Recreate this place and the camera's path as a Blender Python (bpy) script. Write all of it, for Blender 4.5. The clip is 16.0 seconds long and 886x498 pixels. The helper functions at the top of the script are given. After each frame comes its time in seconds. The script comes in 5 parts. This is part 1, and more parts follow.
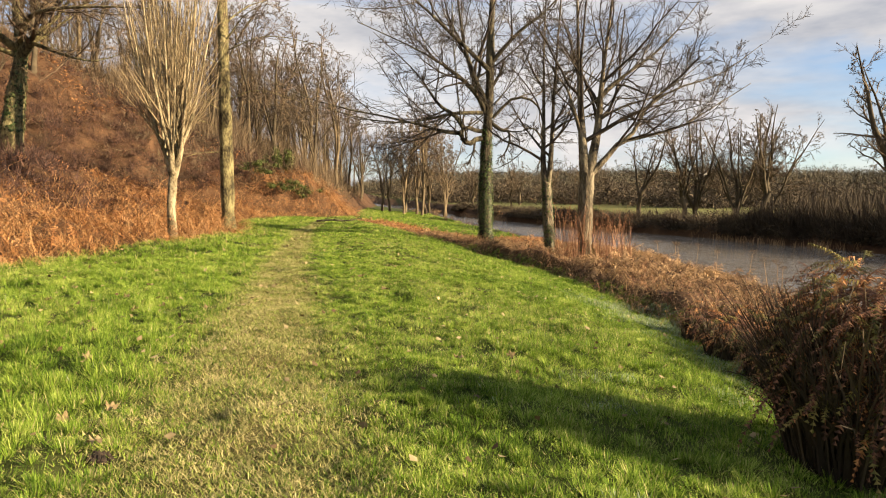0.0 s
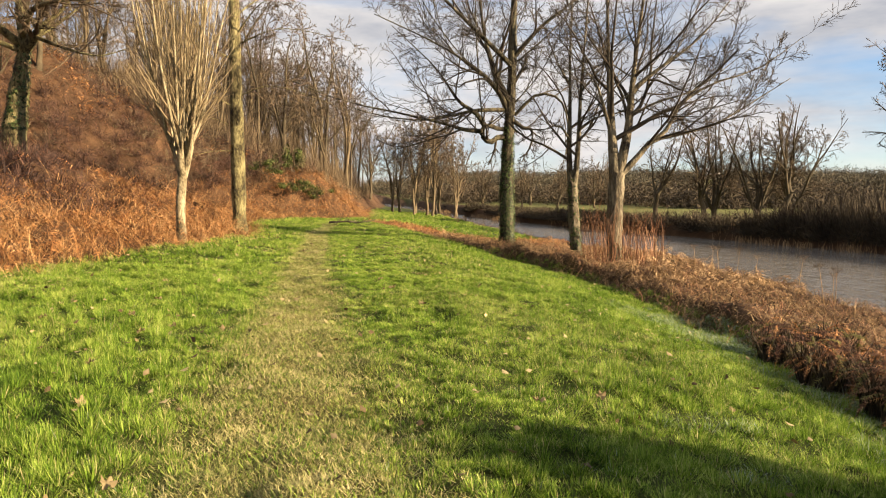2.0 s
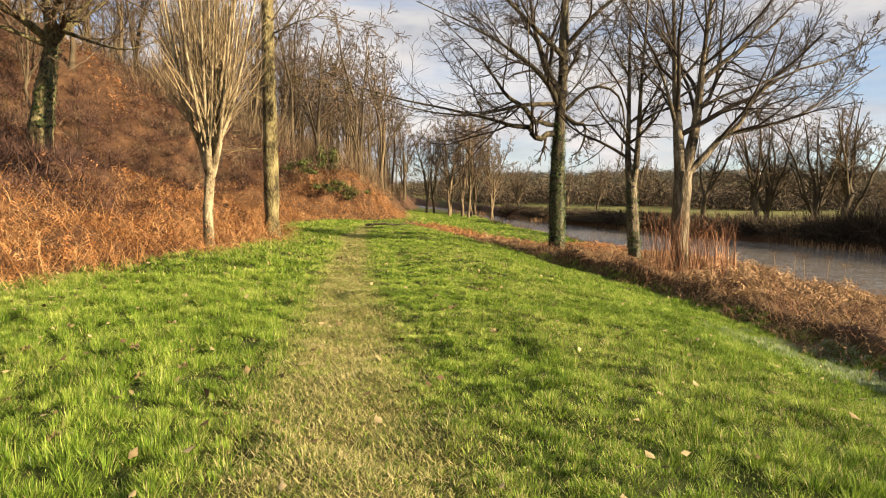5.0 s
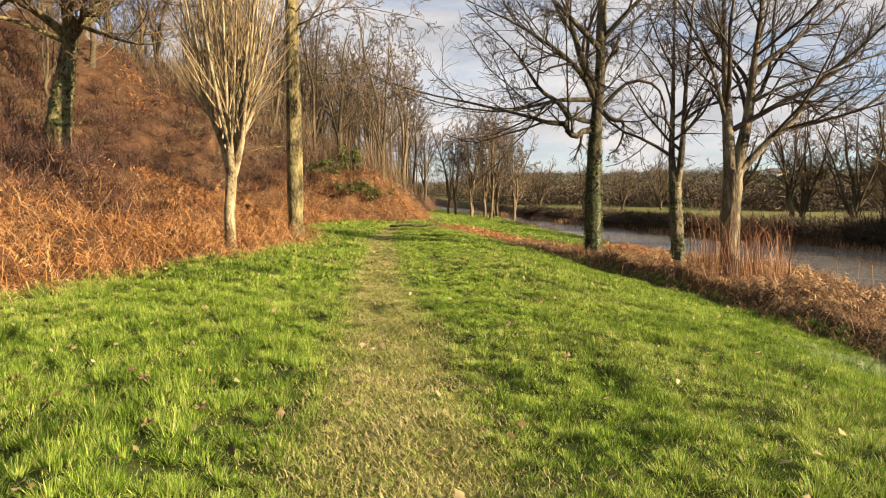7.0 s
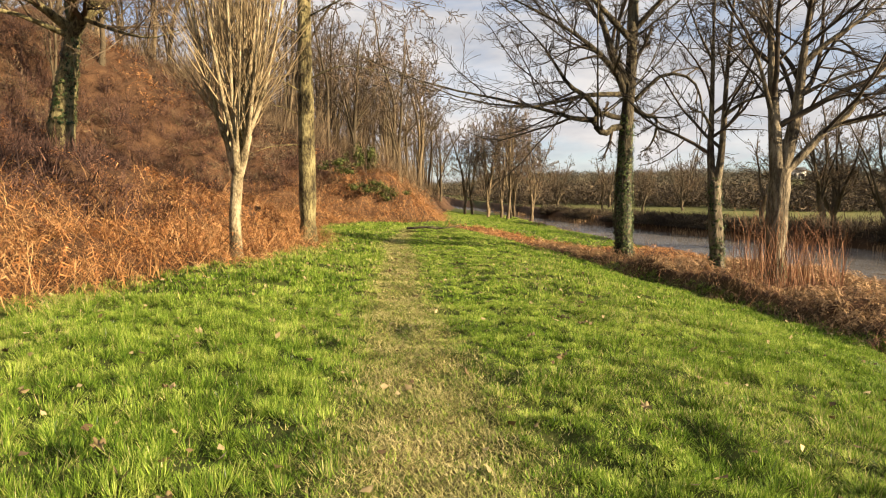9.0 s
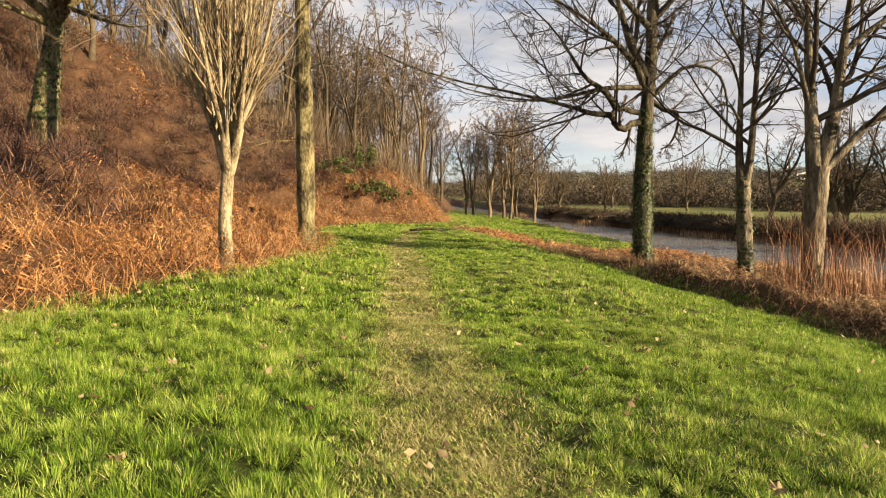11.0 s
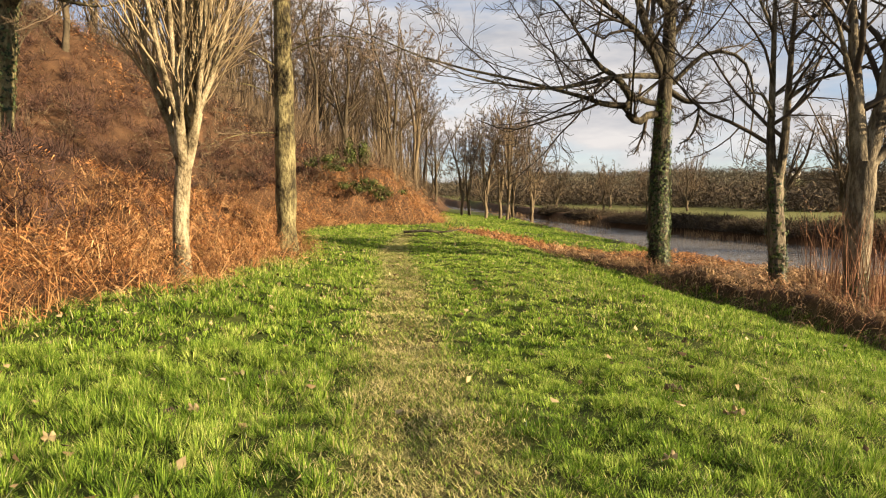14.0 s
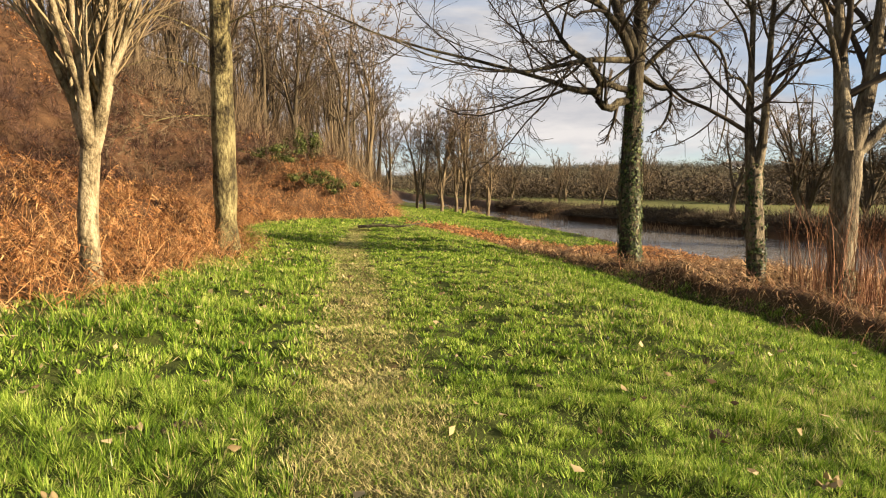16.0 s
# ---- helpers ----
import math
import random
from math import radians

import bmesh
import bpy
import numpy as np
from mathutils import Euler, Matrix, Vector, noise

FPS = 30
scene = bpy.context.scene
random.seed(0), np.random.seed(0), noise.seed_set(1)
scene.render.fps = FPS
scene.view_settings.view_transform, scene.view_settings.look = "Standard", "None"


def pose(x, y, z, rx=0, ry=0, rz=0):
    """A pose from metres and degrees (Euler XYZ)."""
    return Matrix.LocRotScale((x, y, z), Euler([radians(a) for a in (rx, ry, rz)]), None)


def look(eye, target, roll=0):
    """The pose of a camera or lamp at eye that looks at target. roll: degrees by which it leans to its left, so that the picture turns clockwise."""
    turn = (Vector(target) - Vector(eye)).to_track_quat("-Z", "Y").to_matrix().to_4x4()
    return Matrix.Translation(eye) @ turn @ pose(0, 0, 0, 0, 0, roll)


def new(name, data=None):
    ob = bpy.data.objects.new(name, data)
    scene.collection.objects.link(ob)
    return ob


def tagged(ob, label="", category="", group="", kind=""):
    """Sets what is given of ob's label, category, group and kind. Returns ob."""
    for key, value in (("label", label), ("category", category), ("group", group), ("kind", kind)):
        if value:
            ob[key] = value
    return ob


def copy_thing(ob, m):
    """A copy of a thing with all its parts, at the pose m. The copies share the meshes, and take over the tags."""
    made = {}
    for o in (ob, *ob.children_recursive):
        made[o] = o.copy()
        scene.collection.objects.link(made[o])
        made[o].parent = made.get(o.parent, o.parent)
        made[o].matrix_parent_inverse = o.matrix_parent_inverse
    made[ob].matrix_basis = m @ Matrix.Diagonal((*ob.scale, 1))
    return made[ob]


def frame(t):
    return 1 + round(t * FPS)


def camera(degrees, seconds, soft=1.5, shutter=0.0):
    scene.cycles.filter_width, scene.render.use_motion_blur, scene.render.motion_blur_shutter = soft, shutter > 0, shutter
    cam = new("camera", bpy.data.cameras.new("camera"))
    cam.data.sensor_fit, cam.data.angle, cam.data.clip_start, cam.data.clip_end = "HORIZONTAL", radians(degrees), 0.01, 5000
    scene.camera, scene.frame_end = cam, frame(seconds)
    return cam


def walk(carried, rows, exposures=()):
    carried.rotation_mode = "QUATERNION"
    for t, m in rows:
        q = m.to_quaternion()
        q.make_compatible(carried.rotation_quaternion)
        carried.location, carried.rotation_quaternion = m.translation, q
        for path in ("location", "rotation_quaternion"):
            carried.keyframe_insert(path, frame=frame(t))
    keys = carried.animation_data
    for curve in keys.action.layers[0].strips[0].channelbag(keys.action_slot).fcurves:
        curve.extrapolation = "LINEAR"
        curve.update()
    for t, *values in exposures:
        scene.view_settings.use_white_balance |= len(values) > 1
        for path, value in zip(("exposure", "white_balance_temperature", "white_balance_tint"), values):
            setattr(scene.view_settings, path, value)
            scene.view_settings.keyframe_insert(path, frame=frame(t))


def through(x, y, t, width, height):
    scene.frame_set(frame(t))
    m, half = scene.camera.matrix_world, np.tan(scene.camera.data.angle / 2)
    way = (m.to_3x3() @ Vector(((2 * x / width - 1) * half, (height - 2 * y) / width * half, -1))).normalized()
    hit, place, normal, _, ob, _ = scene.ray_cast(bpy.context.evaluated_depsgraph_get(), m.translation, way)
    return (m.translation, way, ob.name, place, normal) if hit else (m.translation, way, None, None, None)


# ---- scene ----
cam = camera(68.0, 16.0, soft=1.1)
METRES, EYE, TILT, LEAN, TURN = 9.9, 1.5, 0.0, 2.5, -9.4
ROWS = [
    (0.0, 0.0, 0.0, 0.0, 0.28, -5.26, -2.99),
    (0.5, -0.0085, 0.0313, 0.0006, 0.5, -5.27, -2.98),
    (1.0, -0.0243, 0.0592, -0.0007, 0.67, -5.27, -3.01),
    (1.5, -0.0408, 0.0836, -0.0, 0.79, -5.25, -3.03),
    (2.0, -0.0524, 0.1133, -0.0008, 0.81, -5.28, -3.03),
    (2.5, -0.0624, 0.1406, -0.0021, 0.9, -5.27, -3.03),
    (3.0, -0.0732, 0.174, -0.004, 1.15, -5.3, -3.03),
    (3.5, -0.0809, 0.2035, -0.0063, 1.46, -5.33, -3.02),
    (4.0, -0.087, 0.2288, -0.0041, 2.07, -5.32, -3.01),
    (6.5, -0.1405, 0.364, -0.0075, 4.93, -5.39, -2.98),
    (7.0, -0.1521, 0.3879, -0.0091, 5.1, -5.37, -2.96),
    (7.5, -0.1608, 0.416, -0.0068, 5.67, -5.38, -2.94),
    (8.0, -0.1702, 0.4461, -0.01, 6.1, -5.45, -2.92),
    (8.5, -0.1793, 0.4792, -0.0101, 6.27, -5.45, -2.91),
    (9.0, -0.1841, 0.5098, -0.0074, 6.33, -5.46, -2.89),
    (11.5, -0.2327, 0.6668, -0.0126, 6.12, -5.44, -2.89),
    (12.0, -0.2374, 0.696, -0.0147, 6.05, -5.44, -2.88),
    (12.5, -0.2421, 0.7256, -0.0147, 5.94, -5.4, -2.89),
    (13.0, -0.2484, 0.7559, -0.0156, 5.85, -5.41, -2.9),
    (13.5, -0.2502, 0.7894, -0.0167, 5.75, -5.42, -2.92),
    (14.0, -0.2525, 0.8186, -0.0162, 5.67, -5.41, -2.89),
    (14.5, -0.259, 0.8546, -0.0204, 5.53, -5.41, -2.91),
    (15.0, -0.2623, 0.8849, -0.0246, 5.04, -5.48, -2.92),
    (15.5, -0.2675, 0.9197, -0.0205, 2.87, -5.72, -2.92),
    (16.0, -0.2764, 0.9516, -0.0221, 1.65, -5.79, -2.95),
]
walk(cam, [(t, pose(0, 0, EYE, TILT, LEAN, TURN) @ pose(METRES * x, METRES * y, METRES * z, 90 + pitch, roll, yaw)) for t, x, y, z, yaw, pitch, roll in ROWS], [(0.0, 1.96, 6880, 11), (16.0, 1.90, 6880, 11)])

# ---- light ----
SUN_EL, SUN_AZ = 18.0, 117.0          # degrees up; degrees clockwise from +y
sun_data = bpy.data.lights.new("sun", "SUN")
sun_data.energy, sun_data.angle, sun_data.color = 5.0, radians(0.6), (1.0, 0.80, 0.54)
sun = new("sun", sun_data)
_e, _a = radians(SUN_EL), radians(SUN_AZ)
TO_SUN = Vector((math.cos(_e) * math.sin(_a), math.cos(_e) * math.cos(_a), math.sin(_e)))
sun.matrix_world = look(TO_SUN * 60, (0, 0, 0))

world = bpy.data.worlds.new("sky")
scene.world = world
world.use_nodes = True
wt = world.node_tree
wt.nodes.clear()


def node(tree, kind, **kw):
    n = tree.nodes.new(kind)
    for k, v in kw.items():
        n.inputs[k.replace("_", " ")].default_value = v
    return n


def ramp(tree, stops):
    n = tree.nodes.new("ShaderNodeValToRGB")
    el = n.color_ramp.elements
    while len(el) < len(stops):
        el.new(0.5)
    for e, (p, c) in zip(el, stops):
        e.position, e.color = p, (*c, 1) if len(c) == 3 else c
    return n


sky = wt.nodes.new("ShaderNodeTexSky")
sky.sky_type, sky.sun_disc = "NISHITA", False
sky.sun_elevation, sky.sun_rotation = _e, _a
sky.air_density, sky.dust_density, sky.ozone_density = 0.8, 0.3, 3.0
coord = wt.nodes.new("ShaderNodeTexCoord")
stretch = wt.nodes.new("ShaderNodeMapping")
stretch.inputs["Scale"].default_value = (1.0, 1.0, 3.6)
cloud_noise = node(wt, "ShaderNodeTexNoise", Scale=1.9, Detail=7.0, Roughness=0.55, Distortion=0.35)
cloud_mask = ramp(wt, [(0.32, (0, 0, 0)), (0.52, (1, 1, 1))])
shade_noise = node(wt, "ShaderNodeTexNoise", Scale=4.2, Detail=5.0, Roughness=0.6)
cloud_col = ramp(wt, [(0.30, (2.3, 2.5, 2.95)), (0.62, (4.5, 4.45, 4.5))])
blend = wt.nodes.new("ShaderNodeMixRGB")
back = node(wt, "ShaderNodeBackground", Strength=0.05)
wout = wt.nodes.new("ShaderNodeOutputWorld")
L = wt.links.new
L(coord.outputs["Generated"], stretch.inputs["Vector"])
L(stretch.outputs["Vector"], cloud_noise.inputs["Vector"])
L(stretch.outputs["Vector"], shade_noise.inputs["Vector"])
L(cloud_noise.outputs["Fac"], cloud_mask.inputs["Fac"])
L(shade_noise.outputs["Fac"], cloud_col.inputs["Fac"])
L(cloud_mask.outputs["Color"], blend.inputs["Fac"])
L(sky.outputs["Color"], blend.inputs["Color1"])
L(cloud_col.outputs["Color"], blend.inputs["Color2"])
L(blend.outputs["Color"], back.inputs["Color"])
L(back.outputs["Background"], wout.inputs["Surface"])


# ---- materials ----
def material(name, stops, scale=4.0, detail=6.0, rough=0.8, bump=0.3, bump_scale=40.0, fine=0.35, stretch=(1, 1, 1),
             island=0.0, through=0.0, spec=0.3, bump_dist=0.02):
    """Two scales of noise over a colour ramp, with a bump; island: brightness varied piece by piece; through: light let through (leaves)."""
    m = bpy.data.materials.new(name)
    m.use_nodes = True
    t = m.node_tree
    t.nodes.clear()
    lk = t.links.new
    out = t.nodes.new("ShaderNodeOutputMaterial")
    bs = node(t, "ShaderNodeBsdfPrincipled", Roughness=rough)
    bs.inputs["Specular IOR Level"].default_value = spec
    tc = t.nodes.new("ShaderNodeNewGeometry")
    mp = t.nodes.new("ShaderNodeMapping")
    mp.inputs["Scale"].default_value = stretch
    lk(tc.outputs["Position"], mp.inputs["Vector"])
    n1 = node(t, "ShaderNodeTexNoise", Scale=scale, Detail=detail, Roughness=0.6)
    n2 = node(t, "ShaderNodeTexNoise", Scale=bump_scale, Detail=5.0, Roughness=0.65)
    lk(mp.outputs["Vector"], n1.inputs["Vector"])
    lk(mp.outputs["Vector"], n2.inputs["Vector"])
    mixv = t.nodes.new("ShaderNodeMath")
    mixv.operation = "MULTIPLY_ADD"
    sub = t.nodes.new("ShaderNodeMath")
    sub.operation = "SUBTRACT"
    sub.inputs[1].default_value = 0.5
    lk(n2.outputs["Fac"], sub.inputs[0])
    lk(sub.outputs[0], mixv.inputs[0])
    mixv.inputs[1].default_value = fine
    lk(n1.outputs["Fac"], mixv.inputs[2])
    last = mixv.outputs[0]
    if island:
        isl = t.nodes.new("ShaderNodeMath")
        isl.operation = "MULTIPLY_ADD"
        isl.inputs[1].default_value = island
        s2 = t.nodes.new("ShaderNodeMath")
        s2.operation = "SUBTRACT"
        s2.inputs[1].default_value = 0.5
        lk(tc.outputs["Random Per Island"], s2.inputs[0])
        lk(s2.outputs[0], isl.inputs[0])
        lk(last, isl.inputs[2])
        last = isl.outputs[0]
    rp = ramp(t, stops)
    lk(last, rp.inputs["Fac"])
    lk(rp.outputs["Color"], bs.inputs["Base Color"])
    if bump:
        bp = node(t, "ShaderNodeBump", Strength=bump, Distance=bump_dist)
        lk(n2.outputs["Fac"], bp.inputs["Height"])
        lk(bp.outputs["Normal"], bs.inputs["Normal"])
    if through:
        tr = t.nodes.new("ShaderNodeBsdfTranslucent")
        lk(rp.outputs["Color"], tr.inputs["Color"])
        mx = t.nodes.new("ShaderNodeMixShader")
        mx.inputs["Fac"].default_value = through
        lk(bs.outputs[0], mx.inputs[1])
        lk(tr.outputs[0], mx.inputs[2])
        lk(mx.outputs[0], out.inputs["Surface"])
    else:
        lk(bs.outputs[0], out.inputs["Surface"])
    return m


BARK_GREY = material("bark_grey", [(0.34, (0.03, 0.024, 0.016)), (0.5, (0.10, 0.082, 0.054)), (0.64, (0.21, 0.18, 0.125))], 3, 6, 0.9, 1.0, 18, 0.7, (1, 1, 0.3), bump_dist=0.07)
BARK_OLD = material("bark_old", [(0.34, (0.015, 0.012, 0.008)), (0.5, (0.05, 0.042, 0.026)), (0.64, (0.12, 0.105, 0.065))], 3, 6, 0.9, 1.0, 16, 0.7, (1, 1, 0.3), bump_dist=0.07)
SHRUB = material("shrub_leaf", [(0.2, (0.02, 0.03, 0.008)), (0.5, (0.06, 0.078, 0.022)), (0.8, (0.12, 0.13, 0.045))], 3, 3, 0.75, 0, 12, 0.3, island=0.6, through=0.2, spec=0.1)
BARK_PALE = material("bark_pale", [(0.34, (0.05, 0.038, 0.02)), (0.47, (0.18, 0.145, 0.085)), (0.64, (0.34, 0.285, 0.185))], 5, 7, 0.9, 0.7, 30, 0.6, (1, 1, 0.6), bump_dist=0.07)
BARK_MOSS = material("bark_moss", [(0.34, (0.025, 0.02, 0.010)), (0.48, (0.11, 0.092, 0.042)), (0.64, (0.22, 0.195, 0.095))], 3.5, 7, 0.9, 1.0, 18, 0.7, (1, 1, 0.5), bump_dist=0.07)
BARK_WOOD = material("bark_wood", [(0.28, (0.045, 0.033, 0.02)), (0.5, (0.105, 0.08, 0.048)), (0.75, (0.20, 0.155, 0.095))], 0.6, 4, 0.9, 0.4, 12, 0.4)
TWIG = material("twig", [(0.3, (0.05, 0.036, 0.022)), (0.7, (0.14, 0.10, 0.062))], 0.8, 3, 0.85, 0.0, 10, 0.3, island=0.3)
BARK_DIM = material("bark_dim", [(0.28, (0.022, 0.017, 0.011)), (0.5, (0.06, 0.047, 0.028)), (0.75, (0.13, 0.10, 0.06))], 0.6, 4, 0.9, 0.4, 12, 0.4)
TWIG_WOOD = material("twig_wood", [(0.3, (0.038, 0.027, 0.017)), (0.7, (0.105, 0.074, 0.044))], 0.25, 3, 0.85, 0.0, 10, 0.3, island=0.3)
TWIG_DARK = material("twig_dark", [(0.3, (0.022, 0.017, 0.012)), (0.7, (0.065, 0.05, 0.035))], 0.8, 3, 0.85, 0.0, 10, 0.3, island=0.3)
TWIG_PALE = material("twig_pale", [(0.3, (0.10, 0.072, 0.04)), (0.7, (0.26, 0.20, 0.115))], 0.8, 3, 0.85, 0.0, 10, 0.3, island=0.3)
SHOOT = material("shoot", [(0.3, (0.14, 0.06, 0.03)), (0.7, (0.32, 0.16, 0.08))], 1, 3, 0.7, 0.0, 10, 0.3, island=0.4)
GRASS = material("grass", [(0.12, (0.024, 0.052, 0.008)), (0.40, (0.086, 0.165, 0.016)), (0.60, (0.21, 0.315, 0.036)), (0.86, (0.45, 0.51, 0.14))], 1.6, 6, 0.7, 0, 9, 0.4, island=0.5, through=0.32, spec=0.15)
STRAW = material("straw_grass", [(0.15, (0.10, 0.115, 0.03)), (0.45, (0.24, 0.235, 0.08)), (0.65, (0.38, 0.34, 0.145)), (0.9, (0.54, 0.47, 0.25))], 1.5, 5, 0.7, 0, 9, 0.35, island=0.6, through=0.25)
BRACKEN = material("bracken", [(0.20, (0.06, 0.026, 0.012)), (0.42, (0.24, 0.10, 0.034)), (0.60, (0.43, 0.20, 0.072)), (0.82, (0.54, 0.33, 0.155))], 0.9, 6, 0.75, 0, 12, 0.35, island=0.6, through=0.25)
STALK = material("bracken_stalk", [(0.15, (0.05, 0.022, 0.010)), (0.40, (0.22, 0.095, 0.034)), (0.60, (0.42, 0.215, 0.08)), (0.85, (0.56, 0.36, 0.17))], 1.1, 5, 0.7, 0, 12, 0.3, island=0.7, through=0.2)
BRACKEN_DARK = material("bracken_dark", [(0.12, (0.028, 0.013, 0.008)), (0.42, (0.085, 0.038, 0.022)), (0.65, (0.165, 0.078, 0.042)), (0.9, (0.30, 0.165, 0.085))], 0.7, 5, 0.75, 0, 12, 0.35, island=0.6, through=0.2)
BRAMBLE = material("bramble", [(0.20, (0.022, 0.015, 0.009)), (0.42, (0.075, 0.045, 0.024)), (0.62, (0.17, 0.105, 0.053)), (0.85, (0.36, 0.25, 0.135))], 0.8, 5, 0.75, 0, 12, 0.35, island=0.7, through=0.2)
REED = material("reed", [(0.2, (0.20, 0.12, 0.06)), (0.8, (0.42, 0.28, 0.15))], 1.0, 3, 0.8, 0, 12, 0.3, island=0.5, through=0.2)
REED_DIM = material("dead_grass", [(0.2, (0.09, 0.055, 0.026)), (0.5, (0.22, 0.14, 0.066)), (0.8, (0.40, 0.27, 0.14))], 1.0, 3, 0.8, 0, 12, 0.3, island=0.6, through=0.2)
FERN_GREEN = material("fern_green", [(0.2, (0.045, 0.05, 0.012)), (0.5, (0.12, 0.115, 0.03)), (0.8, (0.24, 0.19, 0.06))], 2.0, 3, 0.7, 0, 12, 0.3, island=0.5, through=0.3)
IVY = material("ivy", [(0.2, (0.008, 0.017, 0.005)), (0.5, (0.022, 0.042, 0.011)), (0.8, (0.10, 0.125, 0.045))], 3, 3, 0.5, 0, 12, 0.3, island=0.8, through=0.15, spec=0.25)
LEAF_DRY = material("dry_leaf", [(0.2, (0.07, 0.045, 0.02)), (0.5, (0.15, 0.11, 0.052)), (0.85, (0.36, 0.29, 0.16))], 3, 3, 0.8, 0, 12, 0.3, island=0.9, through=0.15)
FROST = material("frosted_grass", [(0.2, (0.12, 0.17, 0.09)), (0.8, (0.36, 0.42, 0.33))], 2, 3, 0.6, 0, 12, 0.3, island=0.6, through=0.2)
# darker copy of the scrub colour, with shade put into it
SCRUB_SHADED = material("scrub_shaded", [(0.2, (0.02, 0.015, 0.010)), (0.5, (0.052, 0.039, 0.025)), (0.8, (0.115, 0.088, 0.052))], 0.4, 4, 0.85, 0, 8, 0.4, island=0.5)
BRAMBLE_DARK = material("bramble_dark", [(0.2, (0.016, 0.009, 0.008)), (0.5, (0.046, 0.024, 0.019)), (0.8, (0.115, 0.062, 0.042))], 0.5, 4, 0.85, 0, 8, 0.4, island=0.6)
SCRUB = material("scrub", [(0.2, (0.038, 0.027, 0.016)), (0.5, (0.09, 0.063, 0.038)), (0.8, (0.165, 0.12, 0.068))], 0.4, 4, 0.85, 0, 8, 0.4, island=0.5)
FAR_WOOD = material("far_wood", [(0.35, (0.036, 0.035, 0.026)), (0.5, (0.062, 0.057, 0.04)), (0.65, (0.105, 0.086, 0.055))], 0.035, 5, 0.9, 0, 0.5, 0.5, island=0.25)
STONE = material("stone_wall_paint", [(0.3, (0.45, 0.42, 0.37)), (0.7, (0.66, 0.63, 0.57))], 2, 4, 0.9, 0.2, 20)
SLATE = material("slate", [(0.3, (0.06, 0.06, 0.065)), (0.7, (0.13, 0.13, 0.135))], 3, 4, 0.7, 0.2, 20)


def ground_material():
    """Soil under grass, worn earth on the path, litter under the bracken, all three darkened as the shade between
    stems; meadow beyond the river: masks are stored on the sheet.
    """
    m = bpy.data.materials.new("ground")
    m.use_nodes = True
    t = m.node_tree
    t.nodes.clear()
    lk = t.links.new
    out = t.nodes.new("ShaderNodeOutputMaterial")
    bs = node(t, "ShaderNodeBsdfPrincipled", Roughness=0.95)
    bs.inputs["Specular IOR Level"].default_value = 0.15
    geo = t.nodes.new("ShaderNodeNewGeometry")
    n1 = node(t, "ShaderNodeTexNoise", Scale=1.3, Detail=8.0, Roughness=0.65)
    n2 = node(t, "ShaderNodeTexNoise", Scale=22.0, Detail=6.0, Roughness=0.7)
    for n in (n1, n2):
        lk(geo.outputs["Position"], n.inputs["Vector"])
    add = t.nodes.new("ShaderNodeMath")
    add.operation = "MULTIPLY_ADD"
    add.inputs[1].default_value = 0.5
    lk(n1.outputs["Fac"], add.inputs[0])
    half = t.nodes.new("ShaderNodeMath")
    half.operation = "MULTIPLY"
    half.inputs[1].default_value = 0.5
    lk(n2.outputs["Fac"], half.inputs[0])
    lk(half.outputs[0], add.inputs[2])
    # first three ramps hold the shade in the gaps between blades and fronds
    looks = [
        [(0.3, (0.018, 0.024, 0.006)), (0.5, (0.036, 0.050, 0.010)), (0.7, (0.07, 0.078, 0.022))],
        [(0.3, (0.045, 0.042, 0.015)), (0.5, (0.11, 0.095, 0.037)), (0.7, (0.20, 0.17, 0.072))],
        [(0.3, (0.022, 0.013, 0.008)), (0.5, (0.06, 0.033, 0.018)), (0.7, (0.14, 0.08, 0.042))],
        [(0.3, (0.065, 0.072, 0.022)), (0.5, (0.115, 0.122, 0.036)), (0.7, (0.165, 0.15, 0.06))],
    ]
    cols = []
    for stops in looks:
        r = ramp(t, stops)
        lk(add.outputs[0], r.inputs["Fac"])
        cols.append(r.outputs["Color"])
    last = cols[0]
    for name, c in zip(("worn", "litter", "meadow"), cols[1:]):
        at = t.nodes.new("ShaderNodeAttribute")
        at.attribute_name = name
        mx = t.nodes.new("ShaderNodeMixRGB")
        lk(at.outputs["Fac"], mx.inputs["Fac"])
        lk(last, mx.inputs["Color1"])
        lk(c, mx.inputs["Color2"])
        last = mx.outputs["Color"]
    lk(last, bs.inputs["Base Color"])
    bp = node(t, "ShaderNodeBump", Strength=0.7, Distance=0.03)
    lk(n2.outputs["Fac"], bp.inputs["Height"])
    lk(bp.outputs["Normal"], bs.inputs["Normal"])
    lk(bs.outputs[0], out.inputs["Surface"])
    return m


